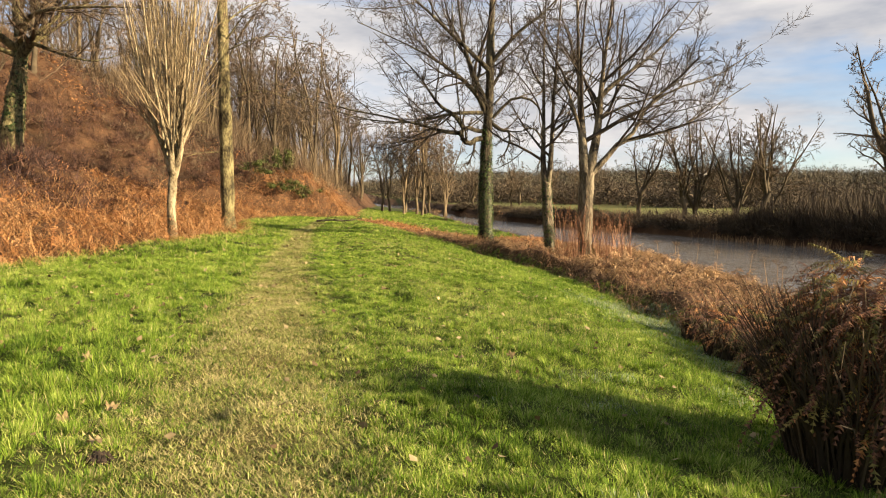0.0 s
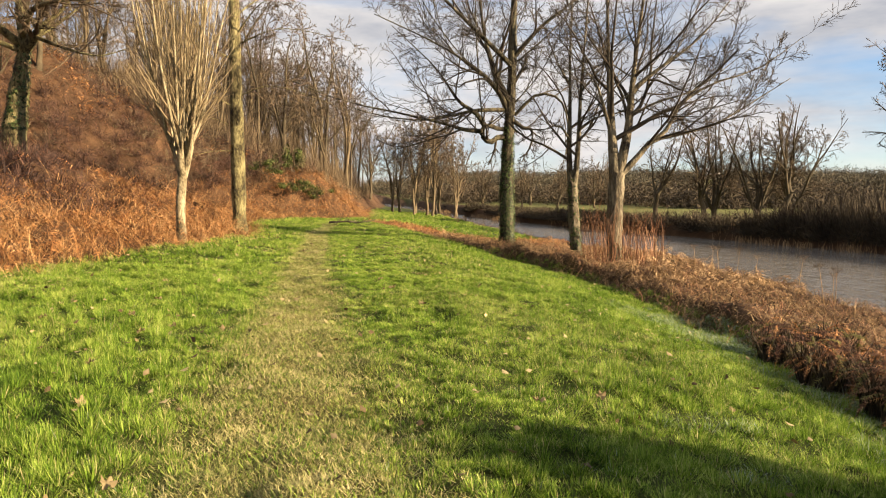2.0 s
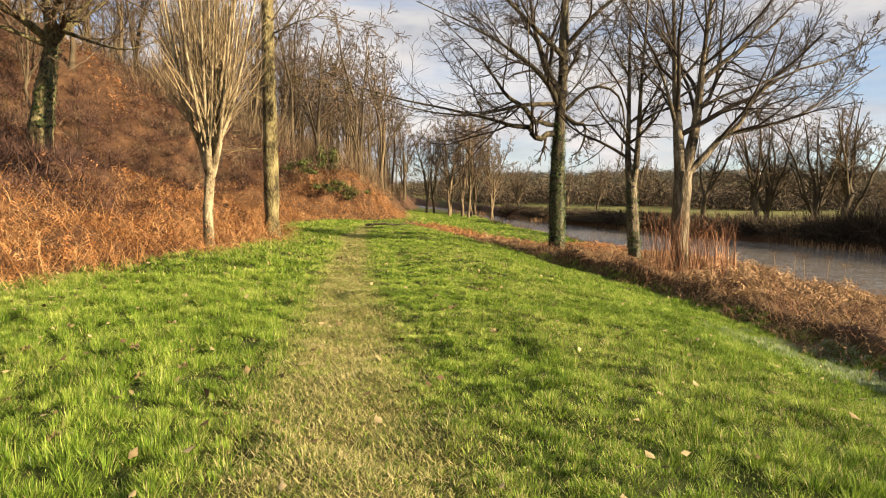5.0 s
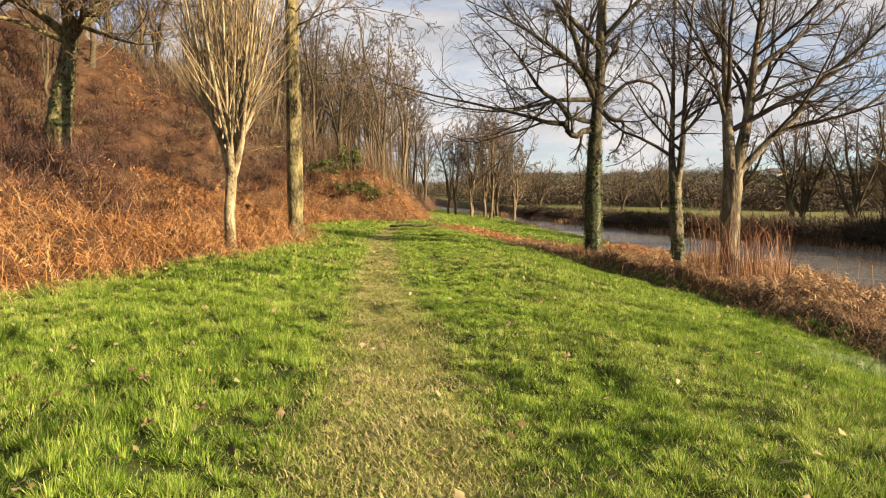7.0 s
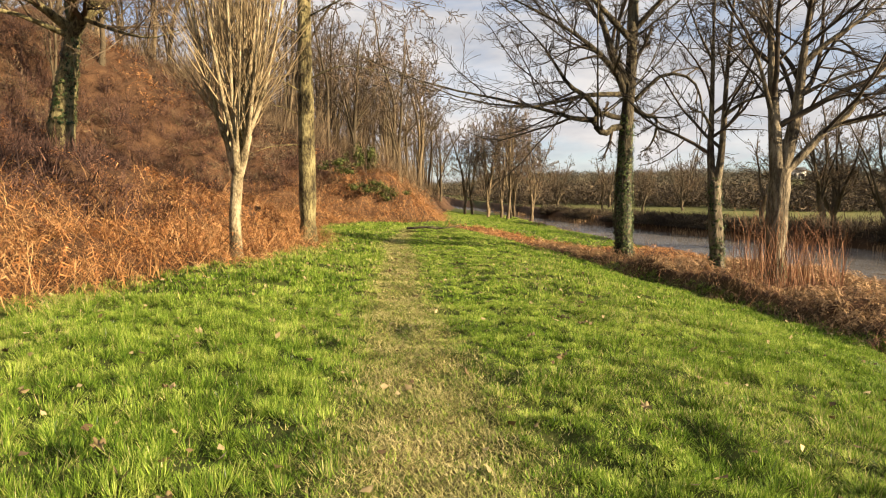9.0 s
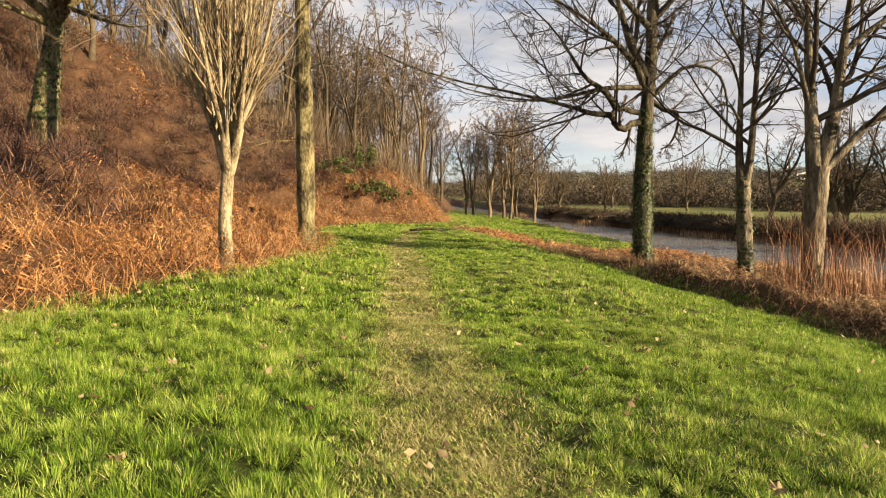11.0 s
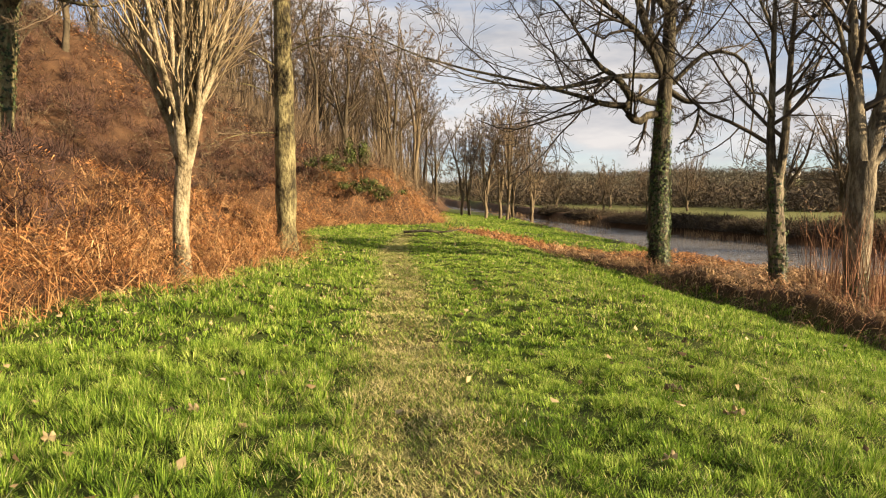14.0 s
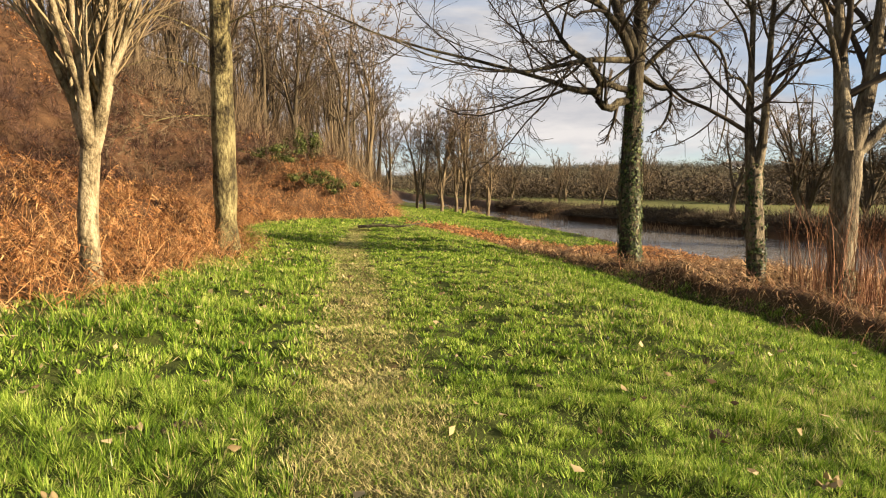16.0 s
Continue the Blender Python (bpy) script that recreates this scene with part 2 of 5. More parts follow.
def water_material():
    m = bpy.data.materials.new("river_water")
    m.use_nodes = True
    t = m.node_tree
    lk = t.links.new
    bs = t.nodes["Principled BSDF"]
    bs.inputs["Base Color"].default_value = (0.15, 0.14, 0.125, 1)
    bs.inputs["Roughness"].default_value = 0.07
    bs.inputs["IOR"].default_value = 1.33
    geo = t.nodes.new("ShaderNodeNewGeometry")
    mp = t.nodes.new("ShaderNodeMapping")
    mp.inputs["Scale"].default_value = (1.0, 0.40, 1.0)
    lk(geo.outputs["Position"], mp.inputs["Vector"])
    n1 = node(t, "ShaderNodeTexNoise", Scale=2.2, Detail=5.0, Roughness=0.6, Distortion=0.6)
    n2 = node(t, "ShaderNodeTexNoise", Scale=0.25, Detail=3.0, Roughness=0.5)
    lk(mp.outputs["Vector"], n1.inputs["Vector"])
    lk(mp.outputs["Vector"], n2.inputs["Vector"])
    mul = t.nodes.new("ShaderNodeMath")
    mul.operation = "MULTIPLY"
    lk(n1.outputs["Fac"], mul.inputs[0])
    lk(n2.outputs["Fac"], mul.inputs[1])
    bp = node(t, "ShaderNodeBump", Strength=1.0, Distance=0.22)
    lk(mul.outputs[0], bp.inputs["Height"])
    lk(bp.outputs["Normal"], bs.inputs["Normal"])
    return m


GROUND, WATER = ground_material(), water_material()


# ---- mesh helpers ----
def bulk_mesh(name, V, F, mats, smooth=False, index=None):
    V, F = np.asarray(V, np.float32), np.asarray(F, np.int32)
    me = bpy.data.meshes.new(name)
    k = F.shape[1]
    me.vertices.add(len(V))
    me.vertices.foreach_set("co", V.ravel())
    me.loops.add(F.size)
    me.loops.foreach_set("vertex_index", F.ravel())
    me.polygons.add(len(F))
    me.polygons.foreach_set("loop_start", np.arange(0, F.size, k, dtype=np.int32))
    if smooth:
        me.polygons.foreach_set("use_smooth", np.ones(len(F), bool))
    for m in mats if isinstance(mats, (list, tuple)) else [mats]:
        me.materials.append(m)
    if index is not None:
        me.polygons.foreach_set("material_index", np.asarray(index, np.int32))
    me.update(calc_edges=True)
    return me


def part(name, V, F, mat, parent, label="", smooth=False):
    """One mesh object under a thing or a part."""
    ob = new(name, bulk_mesh(name, V, F, mat, smooth))
    ob.parent = parent
    return tagged(ob, label)


def stuff(name, V, F, mat, label, category, index=None):
    return tagged(new(name, bulk_mesh(name, V, F, mat, index=index)), label, category, kind="stuff")


def vnoise(x, y, size, seed=0):
    """Smooth noise from 0 to 1 on a lattice of that size in metres."""
    x, y = np.asarray(x, float) / size, np.asarray(y, float) / size
    i, j = np.floor(x).astype(np.int64), np.floor(y).astype(np.int64)
    fx, fy = x - i, y - j
    fx, fy = fx * fx * (3 - 2 * fx), fy * fy * (3 - 2 * fy)

    def h(a, b):
        n = (a * 374761393 + b * 668265263 + seed * 974634777) & 0x7FFFFFFF
        n = ((n ^ (n >> 13)) * 1274126177) & 0x7FFFFFFF
        return ((n ^ (n >> 16)) & 0xFFFF) / 65535.0
    return (h(i, j) * (1 - fx) + h(i + 1, j) * fx) * (1 - fy) + (h(i, j + 1) * (1 - fx) + h(i + 1, j + 1) * fx) * fy


def tubes(branches, sides):
    """Tapered tubes round polylines: branches are (points n x 3, radii n)."""
    Vs, Fs, base = [], [], 0
    ang = np.arange(sides) * 2 * np.pi / sides
    ca, sa = np.cos(ang), np.sin(ang)
    for P, R in branches:
        n = len(P)
        T = np.gradient(P, axis=0)
        T /= np.linalg.norm(T, axis=1)[:, None] + 1e-9
        ref = np.array((0.0, 0.0, 1.0)) if abs(T[0, 2]) < 0.9 else np.array((1.0, 0.0, 0.0))
        A = np.cross(T, ref)
        A /= np.linalg.norm(A, axis=1)[:, None] + 1e-9
        B = np.cross(T, A)
        ring = P[:, None, :] + R[:, None, None] * (ca[None, :, None] * A[:, None, :] + sa[None, :, None] * B[:, None, :])
        Vs.append(ring.reshape(-1, 3))
        k = np.arange(n - 1)[:, None] * sides
        c = np.arange(sides)[None, :]
        d = (c + 1) % sides
        q = np.stack([k + c, k + d, k + sides + d, k + sides + c], -1).reshape(-1, 4)
        Fs.append(q + base)
        base += n * sides
    return np.concatenate(Vs), np.concatenate(Fs)


def unit(v):
    return v / (np.linalg.norm(v) + 1e-9)


def smooth_line(pts, n):
    """A curve through a few points."""
    pts = np.asarray(pts, float)
    ext = np.vstack([2 * pts[0] - pts[1], pts, 2 * pts[-1] - pts[-2]])
    seg = len(pts) - 1
    out = []
    for u in np.linspace(0, seg, n):
        i = min(int(u), seg - 1)
        f = u - i
        a, b, c, d = ext[i:i + 4]
        out.append(0.5 * ((2 * b) + (c - a) * f + (2 * a - 5 * b + 4 * c - d) * f * f + (3 * b - a - 3 * c + d) * f ** 3))
    return np.array(out)


def branch(rng, p, d, length, r0, r1, n, wander, lift):
    P, q = [np.array(p, float)], np.array(p, float)
    d = unit(np.array(d, float))
    for _ in range(n - 1):
        d = unit(d + rng.normal(0, wander, 3) + np.array((0, 0, lift)))
        q = q + d * length / (n - 1)
        P.append(q)
    return np.array(P), np.linspace(r0, r1, n)


def sprout(rng, parents, count, spread, length, thick, n, wander, lift, start=0.25, min_r=0.004):
    """Children along parent branches: count a parent (by its length), at about spread degrees from it."""
    out = []
    for P, R in parents:
        k = max(1, int(round(count * rng.uniform(0.75, 1.25))))
        L0 = np.linalg.norm(np.diff(P, axis=0), axis=1).sum()
        for j in range(k):
            f = start + (1 - start) * (j + rng.uniform(0.1, 0.9)) / k
            u = min(f, 0.999) * (len(P) - 1)
            i = int(u)
            p = P[i] + (P[i + 1] - P[i]) * (u - i)
            r = R[i] + (R[i + 1] - R[i]) * (u - i)
            t = unit(P[i + 1] - P[i])
            side = unit(np.cross(t, rng.normal(0, 1, 3)))
            a = radians(spread * rng.uniform(0.7, 1.3))
            d = t * math.cos(a) + side * math.sin(a)
            ln = L0 * length * (1.15 - 0.7 * f) * rng.uniform(0.7, 1.3)
            rr = max(min_r, r * thick)
            out.append(branch(rng, p, d, ln, rr, max(min_r * 0.6, rr * 0.3), n, wander, lift))
    return out


# ---- the lie of the land ----
FOOT_Y = (-40, 0, 8, 12, 14, 16, 17.4, 20, 23, 24.6, 28, 33, 37, 39.5, 41.5, 43, 50, 70, 100, 140)
FOOT_X = (-12, -8.6, -7.6, -6.8, -6.0, -4.9, -4.0, -3.75, -3.3, -3.5, -4.5, -5.4, -5.0, -3.2, -0.4, 1.0, 1.6, 2.8, 6, 10)
EDGE_Y = (-40, 0, 6, 9, 13, 17, 20, 23, 26, 30, 34, 36, 38)
EDGE_X = (6.5, 5.6, 5.5, 5.6, 6.0, 6.2, 5.6, 4.9, 4.1, 3.0, 2.0, 1.2, 0.8)
NEAR_Y = (-60, 10, 22, 32, 48, 61, 84, 110, 160)
NEAR_X = (11, 12.4, 13.4, 14.0, 12.0, 12.0, 12.0, 8, -6)
FAR_Y = (-60, 10, 24, 32, 40, 50, 61, 78, 89, 120, 170)
FAR_X = (29.5, 29.5, 28.6, 27.2, 24.6, 20.2, 17.4, 14.2, 13.4, 11, -2)
WATER_Z = -1.65


def foot(y):
    return np.interp(y, FOOT_Y, FOOT_X)


def sstep(a, b, v):
    t = np.clip((v - a) / (b - a), 0, 1)
    return t * t * (3 - 2 * t)


def height(x, y, rough=True):
    """Height of the ground."""
    x, y = np.asarray(x, float), np.asarray(y, float)
    z = -0.02 - 0.10 * sstep(14, 22, y) - 0.16 * sstep(20, 33, y) - 0.45 * sstep(36, 70, y)
    r = np.maximum(x - 0.2, 0)
    z = z - np.where(r < 4.8, 0.030 * r * r, 0.69 + 0.16 * (r - 4.8)) * (1 - 0.40 * sstep(34, 46, y))
    z = z + 0.20 * sstep(-2.0, -4.0, x) * sstep(13.5, 18, y) * (1 - sstep(26, 32, y))
    d = foot(y) - x
    hill = np.where(d < 8, 0.22 * d + 0.010 * d * d, 2.40 + 0.51 * (d - 8)) + 1.5 * sstep(0, 3.0, d) * sstep(36, 42, y)
    hill = np.where(d > 23, 10.05 + 0.06 * (d - 23), hill)
    z = z + np.where(d > 0, hill * (1 - 0.45 * sstep(60, 110, y)), 0)
    near, far = np.interp(y, NEAR_Y, NEAR_X), np.interp(y, FAR_Y, FAR_X)
    z = np.where(x > 0, np.maximum(z, WATER_Z + 0.25), z)
    z = np.where(x > near - 1.6, z + (WATER_Z - 0.7 - z) * sstep(near - 1.6, near + 0.6, x), z)
    over = -0.95 + 0.25 * vnoise(x, y, 9, 5) + 0.35 * sstep(60, 200, x + y)
    z = np.where(x > far - 1.2, WATER_Z - 0.7 + (over - (WATER_Z - 0.7)) * sstep(far - 0.9, far + 0.9, x), z)
    # hills beyond the meadow
    rr = np.hypot(x, y)
    east = sstep(8, 30, x - 0.05 * y)
    z = z + sstep(150, 420, rr) * (3 + 9 * vnoise(x, y, 160, 3)) * (0.35 + 0.65 * east) * np.where(d > 0, 0.3, 1)
    z = z + sstep(70, 150, x) * sstep(-200, 60, 140 - y) * 2.5 * (1 - sstep(150, 420, rr)) * (rr < 600)
    if rough:
        lawn = (d < 0.5) & (x < near - 1)
        z = z + np.where(lawn, 0.085 * (vnoise(x, y, 0.62, 1) - 0.5) + 0.075 * (vnoise(x, y, 0.27, 2) - 0.5) + 0.10 * (vnoise(x, y, 2.4, 4) - 0.5), 0)
        z = z + np.where(d > 0.2, 0.95 * (vnoise(x, y, 2.2, 6) - 0.4) * sstep(0.2, 3, d) + 0.70 * (vnoise(x, y, 0.9, 7) - 0.5) * sstep(0.2, 1.5, d), 0)
        e = x - edge(y)
        z = z + np.where((e > 0) & (x < near), (0.10 + 0.30 * vnoise(x, y, 1.5, 8) + 0.32 * vnoise(x, y, 0.7, 9)) * sstep(0.0, 0.7, e) * (1 - 0.9 * sstep(24, 30, y)) * (1 - sstep(near - 2.2, near - 0.8, x)) * (1 - sstep(36, 39, y)), 0)
    return z


def edge(y):
    """Where the lawn ends at the brambles by the river."""
    return np.where(np.asarray(y) < 38, np.interp(y, EDGE_Y, EDGE_X), 60.0)


def wear(x, y):
    """How trodden the path is, 0 to 1."""
    c = np.interp(y, (-10, 3.4, 5.5, 8, 12, 15, 20, 26, 34), (-0.3, -0.55, -0.68, -0.84, -1.0, -1.15, -1.16, -1.35, -0.9)) + 0.12 * (vnoise(y, y * 0 + 3, 2.5, 11) - 0.5)
    w = np.interp(y, (0, 5, 9, 12, 20, 34), (0.72, 0.62, 0.50, 0.34, 0.30, 0.28))
    a = np.exp(-((x - c) / w) ** 2)
    return a * (0.68 + 0.4 * vnoise(x, y, 0.7, 12) + 0.35 * vnoise(x, y, 0.21, 13)) * (1 + 0.35 * sstep(9, 13, y)) * (1 - sstep(30, 38, y))


def ground_sheet():
    gx = np.unique(np.concatenate([-np.geomspace(14, 3000, 26), np.arange(-14, -7, 0.35), np.arange(-7, 7, 0.14), np.arange(7, 34, 0.4), np.geomspace(34, 3000, 30)]))
    gy = np.unique(np.concatenate([-np.geomspace(2, 3000, 16), np.arange(-2, 24, 0.14), np.arange(24, 50, 0.3), np.arange(50, 100, 0.8), np.geomspace(100, 4000, 30)]))
    X, Y = np.meshgrid(gx, gy)
    Z = height(X, Y) - 0.022 * (foot(Y) - X < 0) * (X < 8) * (np.abs(Y - 30) < 60)
    V = np.stack([X, Y, Z], -1).reshape(-1, 3)
    nx, ny = len(gx), len(gy)
    i = (np.arange(ny - 1)[:, None] * nx + np.arange(nx - 1)[None, :]).ravel()
    F = np.stack([i, i + 1, i + nx + 1, i + nx], -1)
    me = bulk_mesh("ground", V, F, GROUND, smooth=True)
    x, y = V[:, 0], V[:, 1]
    near, far = np.interp(y, NEAR_Y, NEAR_X), np.interp(y, FAR_Y, FAR_X)
    d = foot(y) - x
    litter = np.maximum(sstep(-0.15, 0.4, d), sstep(0, 0.6, x - edge(y)) * (x < far + 0.6) * (y < 38))
    # litter's dark brown also darkens the river banks, the far one for its shade
    litter = np.maximum(litter, 0.95 * sstep(near - 2.2, near - 1.0, x) * (x < far + 2.6))
    for name, val in (("worn", wear(x, y) * (d < 0)), ("litter", litter), ("meadow", np.maximum((x > far + 0.6) * sstep(2.0, 4.5, x - far) * (d < 0), 0.5 * sstep(15, 17, d) * sstep(28, 32, y) * sstep(39, 36, y)))):
        at = me.attributes.new(name, "FLOAT", "POINT")
        at.data.foreach_set("value", np.clip(val, 0, 1).astype(np.float32))
    return tagged(new("ground", me), "grassy riverside ground rising to a bracken hillside", "ground", kind="structure")


ground_sheet()


def river():
    ys = np.linspace(-60, 160, 111)
    a, b = np.interp(ys, NEAR_Y, NEAR_X) - 0.6, np.interp(ys, FAR_Y, FAR_X) + 0.6
    cols = np.linspace(0, 1, 17)
    X = a[:, None] + (b - a)[:, None] * cols[None, :]
    Y = np.repeat(ys[:, None], 17, 1)
    V = np.stack([X, Y, np.full_like(X, WATER_Z)], -1).reshape(-1, 3)
    i = (np.arange(110)[:, None] * 17 + np.arange(16)[None, :]).ravel()
    me = bulk_mesh("water", V, np.stack([i, i + 1, i + 18, i + 17], -1), WATER, smooth=True)
    return tagged(new("water", me), "dark rippled river reflecting the pale sky", "river", kind="structure")


river()


# ---- trees ----
def tree_thing(name, label, x, y, group="", turn=0.0, size=1.0):
    ob = tagged(new(name), label, "tree", group)
    ob.empty_display_size = 0.3
    ob.matrix_world = pose(x, y, float(height(x, y, False)) - 0.05, 0, 0, turn) @ Matrix.Scale(size, 4)
    return ob


def limb(pts, r0, r1, n=12):
    return smooth_line(pts, n), np.linspace(r0, r1, n) ** 1.0


def trunk_flare(P, R, extra=0.5):
    z = P[:, 2] - P[0, 2]
    return P, R * (1 + extra * np.exp(-z / 0.25))


def leaf_cloud(P, N, size, rng, droop=0.3):
    """Small leaves at points P facing along N: pairs of triangles, folded at the rib."""
    n = len(P)
    t = rng.normal(0, 1, (n, 3))
    a = np.cross(N, t)
    a /= np.linalg.norm(a, axis=1)[:, None] + 1e-9
    b = np.cross(N, a)
    s = size * rng.uniform(0.6, 1.4, n)[:, None]
    V = np.stack([P - a * s * 0.9, P + b * s * 0.6 - N * s * 0.2, P + a * s * 0.9, P - b * s * 0.6 - N * s * 0.2], 1).reshape(-1, 3)
    i = np.arange(n)[:, None] * 4
    return V, np.concatenate([i + np.array([[0, 1, 2]]), i + np.array([[0, 2, 3]])])


def ivy_on(rng, P, R, z0, z1, count, size):
    k = rng.uniform(0, 1, count) ** 1.2
    z = z0 + (z1 - z0) * k
    X = np.interp(z, P[:, 2], P[:, 0])
    Y = np.interp(z, P[:, 2], P[:, 1])
    r = np.interp(z, P[:, 2], R) + rng.uniform(0.0, 0.07, count)
    a = rng.uniform(0, 2 * np.pi, count)
    N = np.stack([np.cos(a), np.sin(a), rng.uniform(-0.3, 0.5, count)], 1)
    Q = np.stack([X + np.cos(a) * r, Y + np.sin(a) * r, z], 1)
    keep = vnoise(a * 1.3, z, 0.5, 21) + 0.25 * (1 - k) > 0.42
    return leaf_cloud(Q[keep], N[keep], size, rng)


def big_tree(name, label, x, y, trunk, limbs, bark, twig, seed, counts=(7, 8, 6), lens=(0.48, 0.46, 0.5), spread=(48, 46, 42), lift=(0.05, 0.03, 0.0), wander=0.11, ivy=None, thin=0.009, extra=(0, 5.0, 0.2)):
    """A bare tree: a trunk and main limbs along given lines, and three orders of boughs and twigs grown from them."""
    rng = np.random.default_rng(seed)
    ob = tree_thing(name, label, x, y)
    P, R = limb(*trunk, n=16)
    P[0, 2] -= 0.5          # rooted below the uneven ground
    R = trunk_flare(P, R, 0.3)[1] * (1 + 0.05 * rng.normal(0, 1, len(R)))
    part("trunk", *tubes([(P, R)], 12), bark, ob, smooth=True)
    mains = [(q, r * np.linspace(0.95, 0.6, len(r))) for q, r in (limb(*l) for l in limbs)]
    for k in range(extra[0]):
        Q, S = mains[k % 3]
        u = (extra[2] + 0.5 * k / extra[0]) * (len(Q) - 1)
        i = int(u)
        p, a = Q[i] + (Q[i + 1] - Q[i]) * (u - i), k * 2.39996 + rng.uniform(-0.4, 0.4)
        ln = extra[1] * (1.1 - 0.5 * k / extra[0]) * rng.uniform(0.8, 1.2)
        out = np.array((math.cos(a), math.sin(a), 0))
        mains.append(limb([p, p + out * ln * 0.22 + np.array((0, 0, ln * 0.16)), p + out * ln * 0.5 + np.array((0, 0, ln * 0.45)), p + out * ln * 0.68 + np.array((0, 0, ln * 0.85))], S[i] * 0.30, 0.014))
    for l in mains:
        part("limb", *tubes([l], 8), bark, ob, smooth=True)
    b1 = sprout(rng, mains, counts[0], spread[0], lens[0], 0.55, 7, wander, lift[0], 0.18)
    b2 = sprout(rng, b1, counts[1], spread[1], lens[1], 0.55, 5, wander * 1.2, lift[1], 0.15, thin)
    b3 = sprout(rng, b2, counts[2], spread[2], lens[2], 0.6, 4, wander * 1.3, lift[2], 0.15, thin * 0.8)
    for b in b1:
        part("bough", *tubes([b], 5), twig, ob, smooth=True)
    V2, F2 = tubes(b2, 3)
    V3, F3 = tubes(b3, 3)
    tagged(part("crown", np.concatenate([V2, V3]), np.concatenate([F2, F3 + len(V2)]), twig, ob, "fine bare twigs"), kind="stuff")
    if ivy:
        part("ivy", *ivy_on(rng, P, R, *ivy), IVY, ob, "dark green ivy climbing the bark")
    return ob


big_tree("ivy_clad_tree", "large bare riverside tree with ivy on its trunk", 5.94, 25.9,
         ([(0.02, 0, 0), (-0.06, 0, 2.4), (-0.04, 0, 4.5), (0.06, 0, 6.4), (0.1, 0.1, 8.8), (0.2, 0.2, 11), (0.3, 0.3, 14.5)], 0.31, 0.05),
         [([(-0.05, 0, 5.9), (-0.47, 0.05, 6.7), (-0.78, 0.1, 7.6), (-1.04, 0.2, 8.7), (-1.5, 0.5, 12.5)], 0.19, 0.04),
          ([(-0.1, 0, 5.6), (-0.42, -0.1, 6.2), (-1.14, -0.3, 6.85), (-1.95, -0.6, 7.3), (-3.1, -1.0, 7.8), (-5.2, -1.6, 8.5)], 0.14, 0.025),
          ([(-0.1, 0, 4.50), (-0.42, -0.12, 4.58), (-0.76, -0.25, 4.36), (-1.06, -0.3, 4.5), (-1.12, -0.3, 4.82), (-0.86, -0.25, 4.98), (-0.4, -0.1, 4.86), (-0.1, 0, 4.9)], 0.115, 0.13),
          ([(-1.0, -0.3, 4.92), (-1.39, -0.4, 5.4), (-2.03, -0.6, 5.75), (-2.5, -0.8, 6.3), (-3.1, -1.0, 7.0), (-4.6, -1.4, 8.2)], 0.12, 0.02),
          ([(-1.06, -0.3, 4.75), (-1.85, -0.5, 4.78), (-2.45, -0.7, 4.92), (-4.0, -1.1, 5.2), (-6.4, -1.6, 5.6), (-8.6, -2.0, 6.4)], 0.10, 0.018),
          ([(-0.2, 0, 5.6), (-1.39, -0.4, 5.5), (-2.3, -0.8, 5.26), (-3.5, -1.3, 5.0), (-5.4, -2.2, 5.1), (-7.6, -2.8, 5.8)], 0.09, 0.015),
          ([(0.1, 0, 7.2), (-1.6, -1.0, 8.3), (-3.4, -2.0, 9.4), (-6.0, -3.0, 10.4)], 0.11, 0.025),
          ([(0.15, 0, 7.6), (1.0, -0.6, 8.6), (2.2, -1.0, 9.6), (3.6, -1.4, 11.4)], 0.11, 0.025),
          ([(0.15, 0, 5.2), (0.52, -0.15, 4.92), (0.80, -0.25, 4.86), (0.82, -0.25, 4.4), (0.64, -0.2, 3.96), (0.40, -0.1, 3.8)], 0.095, 0.03),
          ([(0.2, 0, 5.4), (0.95, -0.3, 6.15), (1.72, -0.6, 6.0), (2.06, -0.7, 5.2), (2.0, -0.8, 4.05), (1.8, -0.8, 3.2)], 0.075, 0.02),
          ([(0.15, 0, 6.6), (0.42, -0.1, 7.1), (0.6, -0.2, 7.6)], 0.08, 0.05)],
         BARK_OLD, TWIG_DARK, 3, (8, 8, 7), wander=0.14, extra=(9, 5.0, 0.3), ivy=(0.3, 5.0, 3200, 0.042))

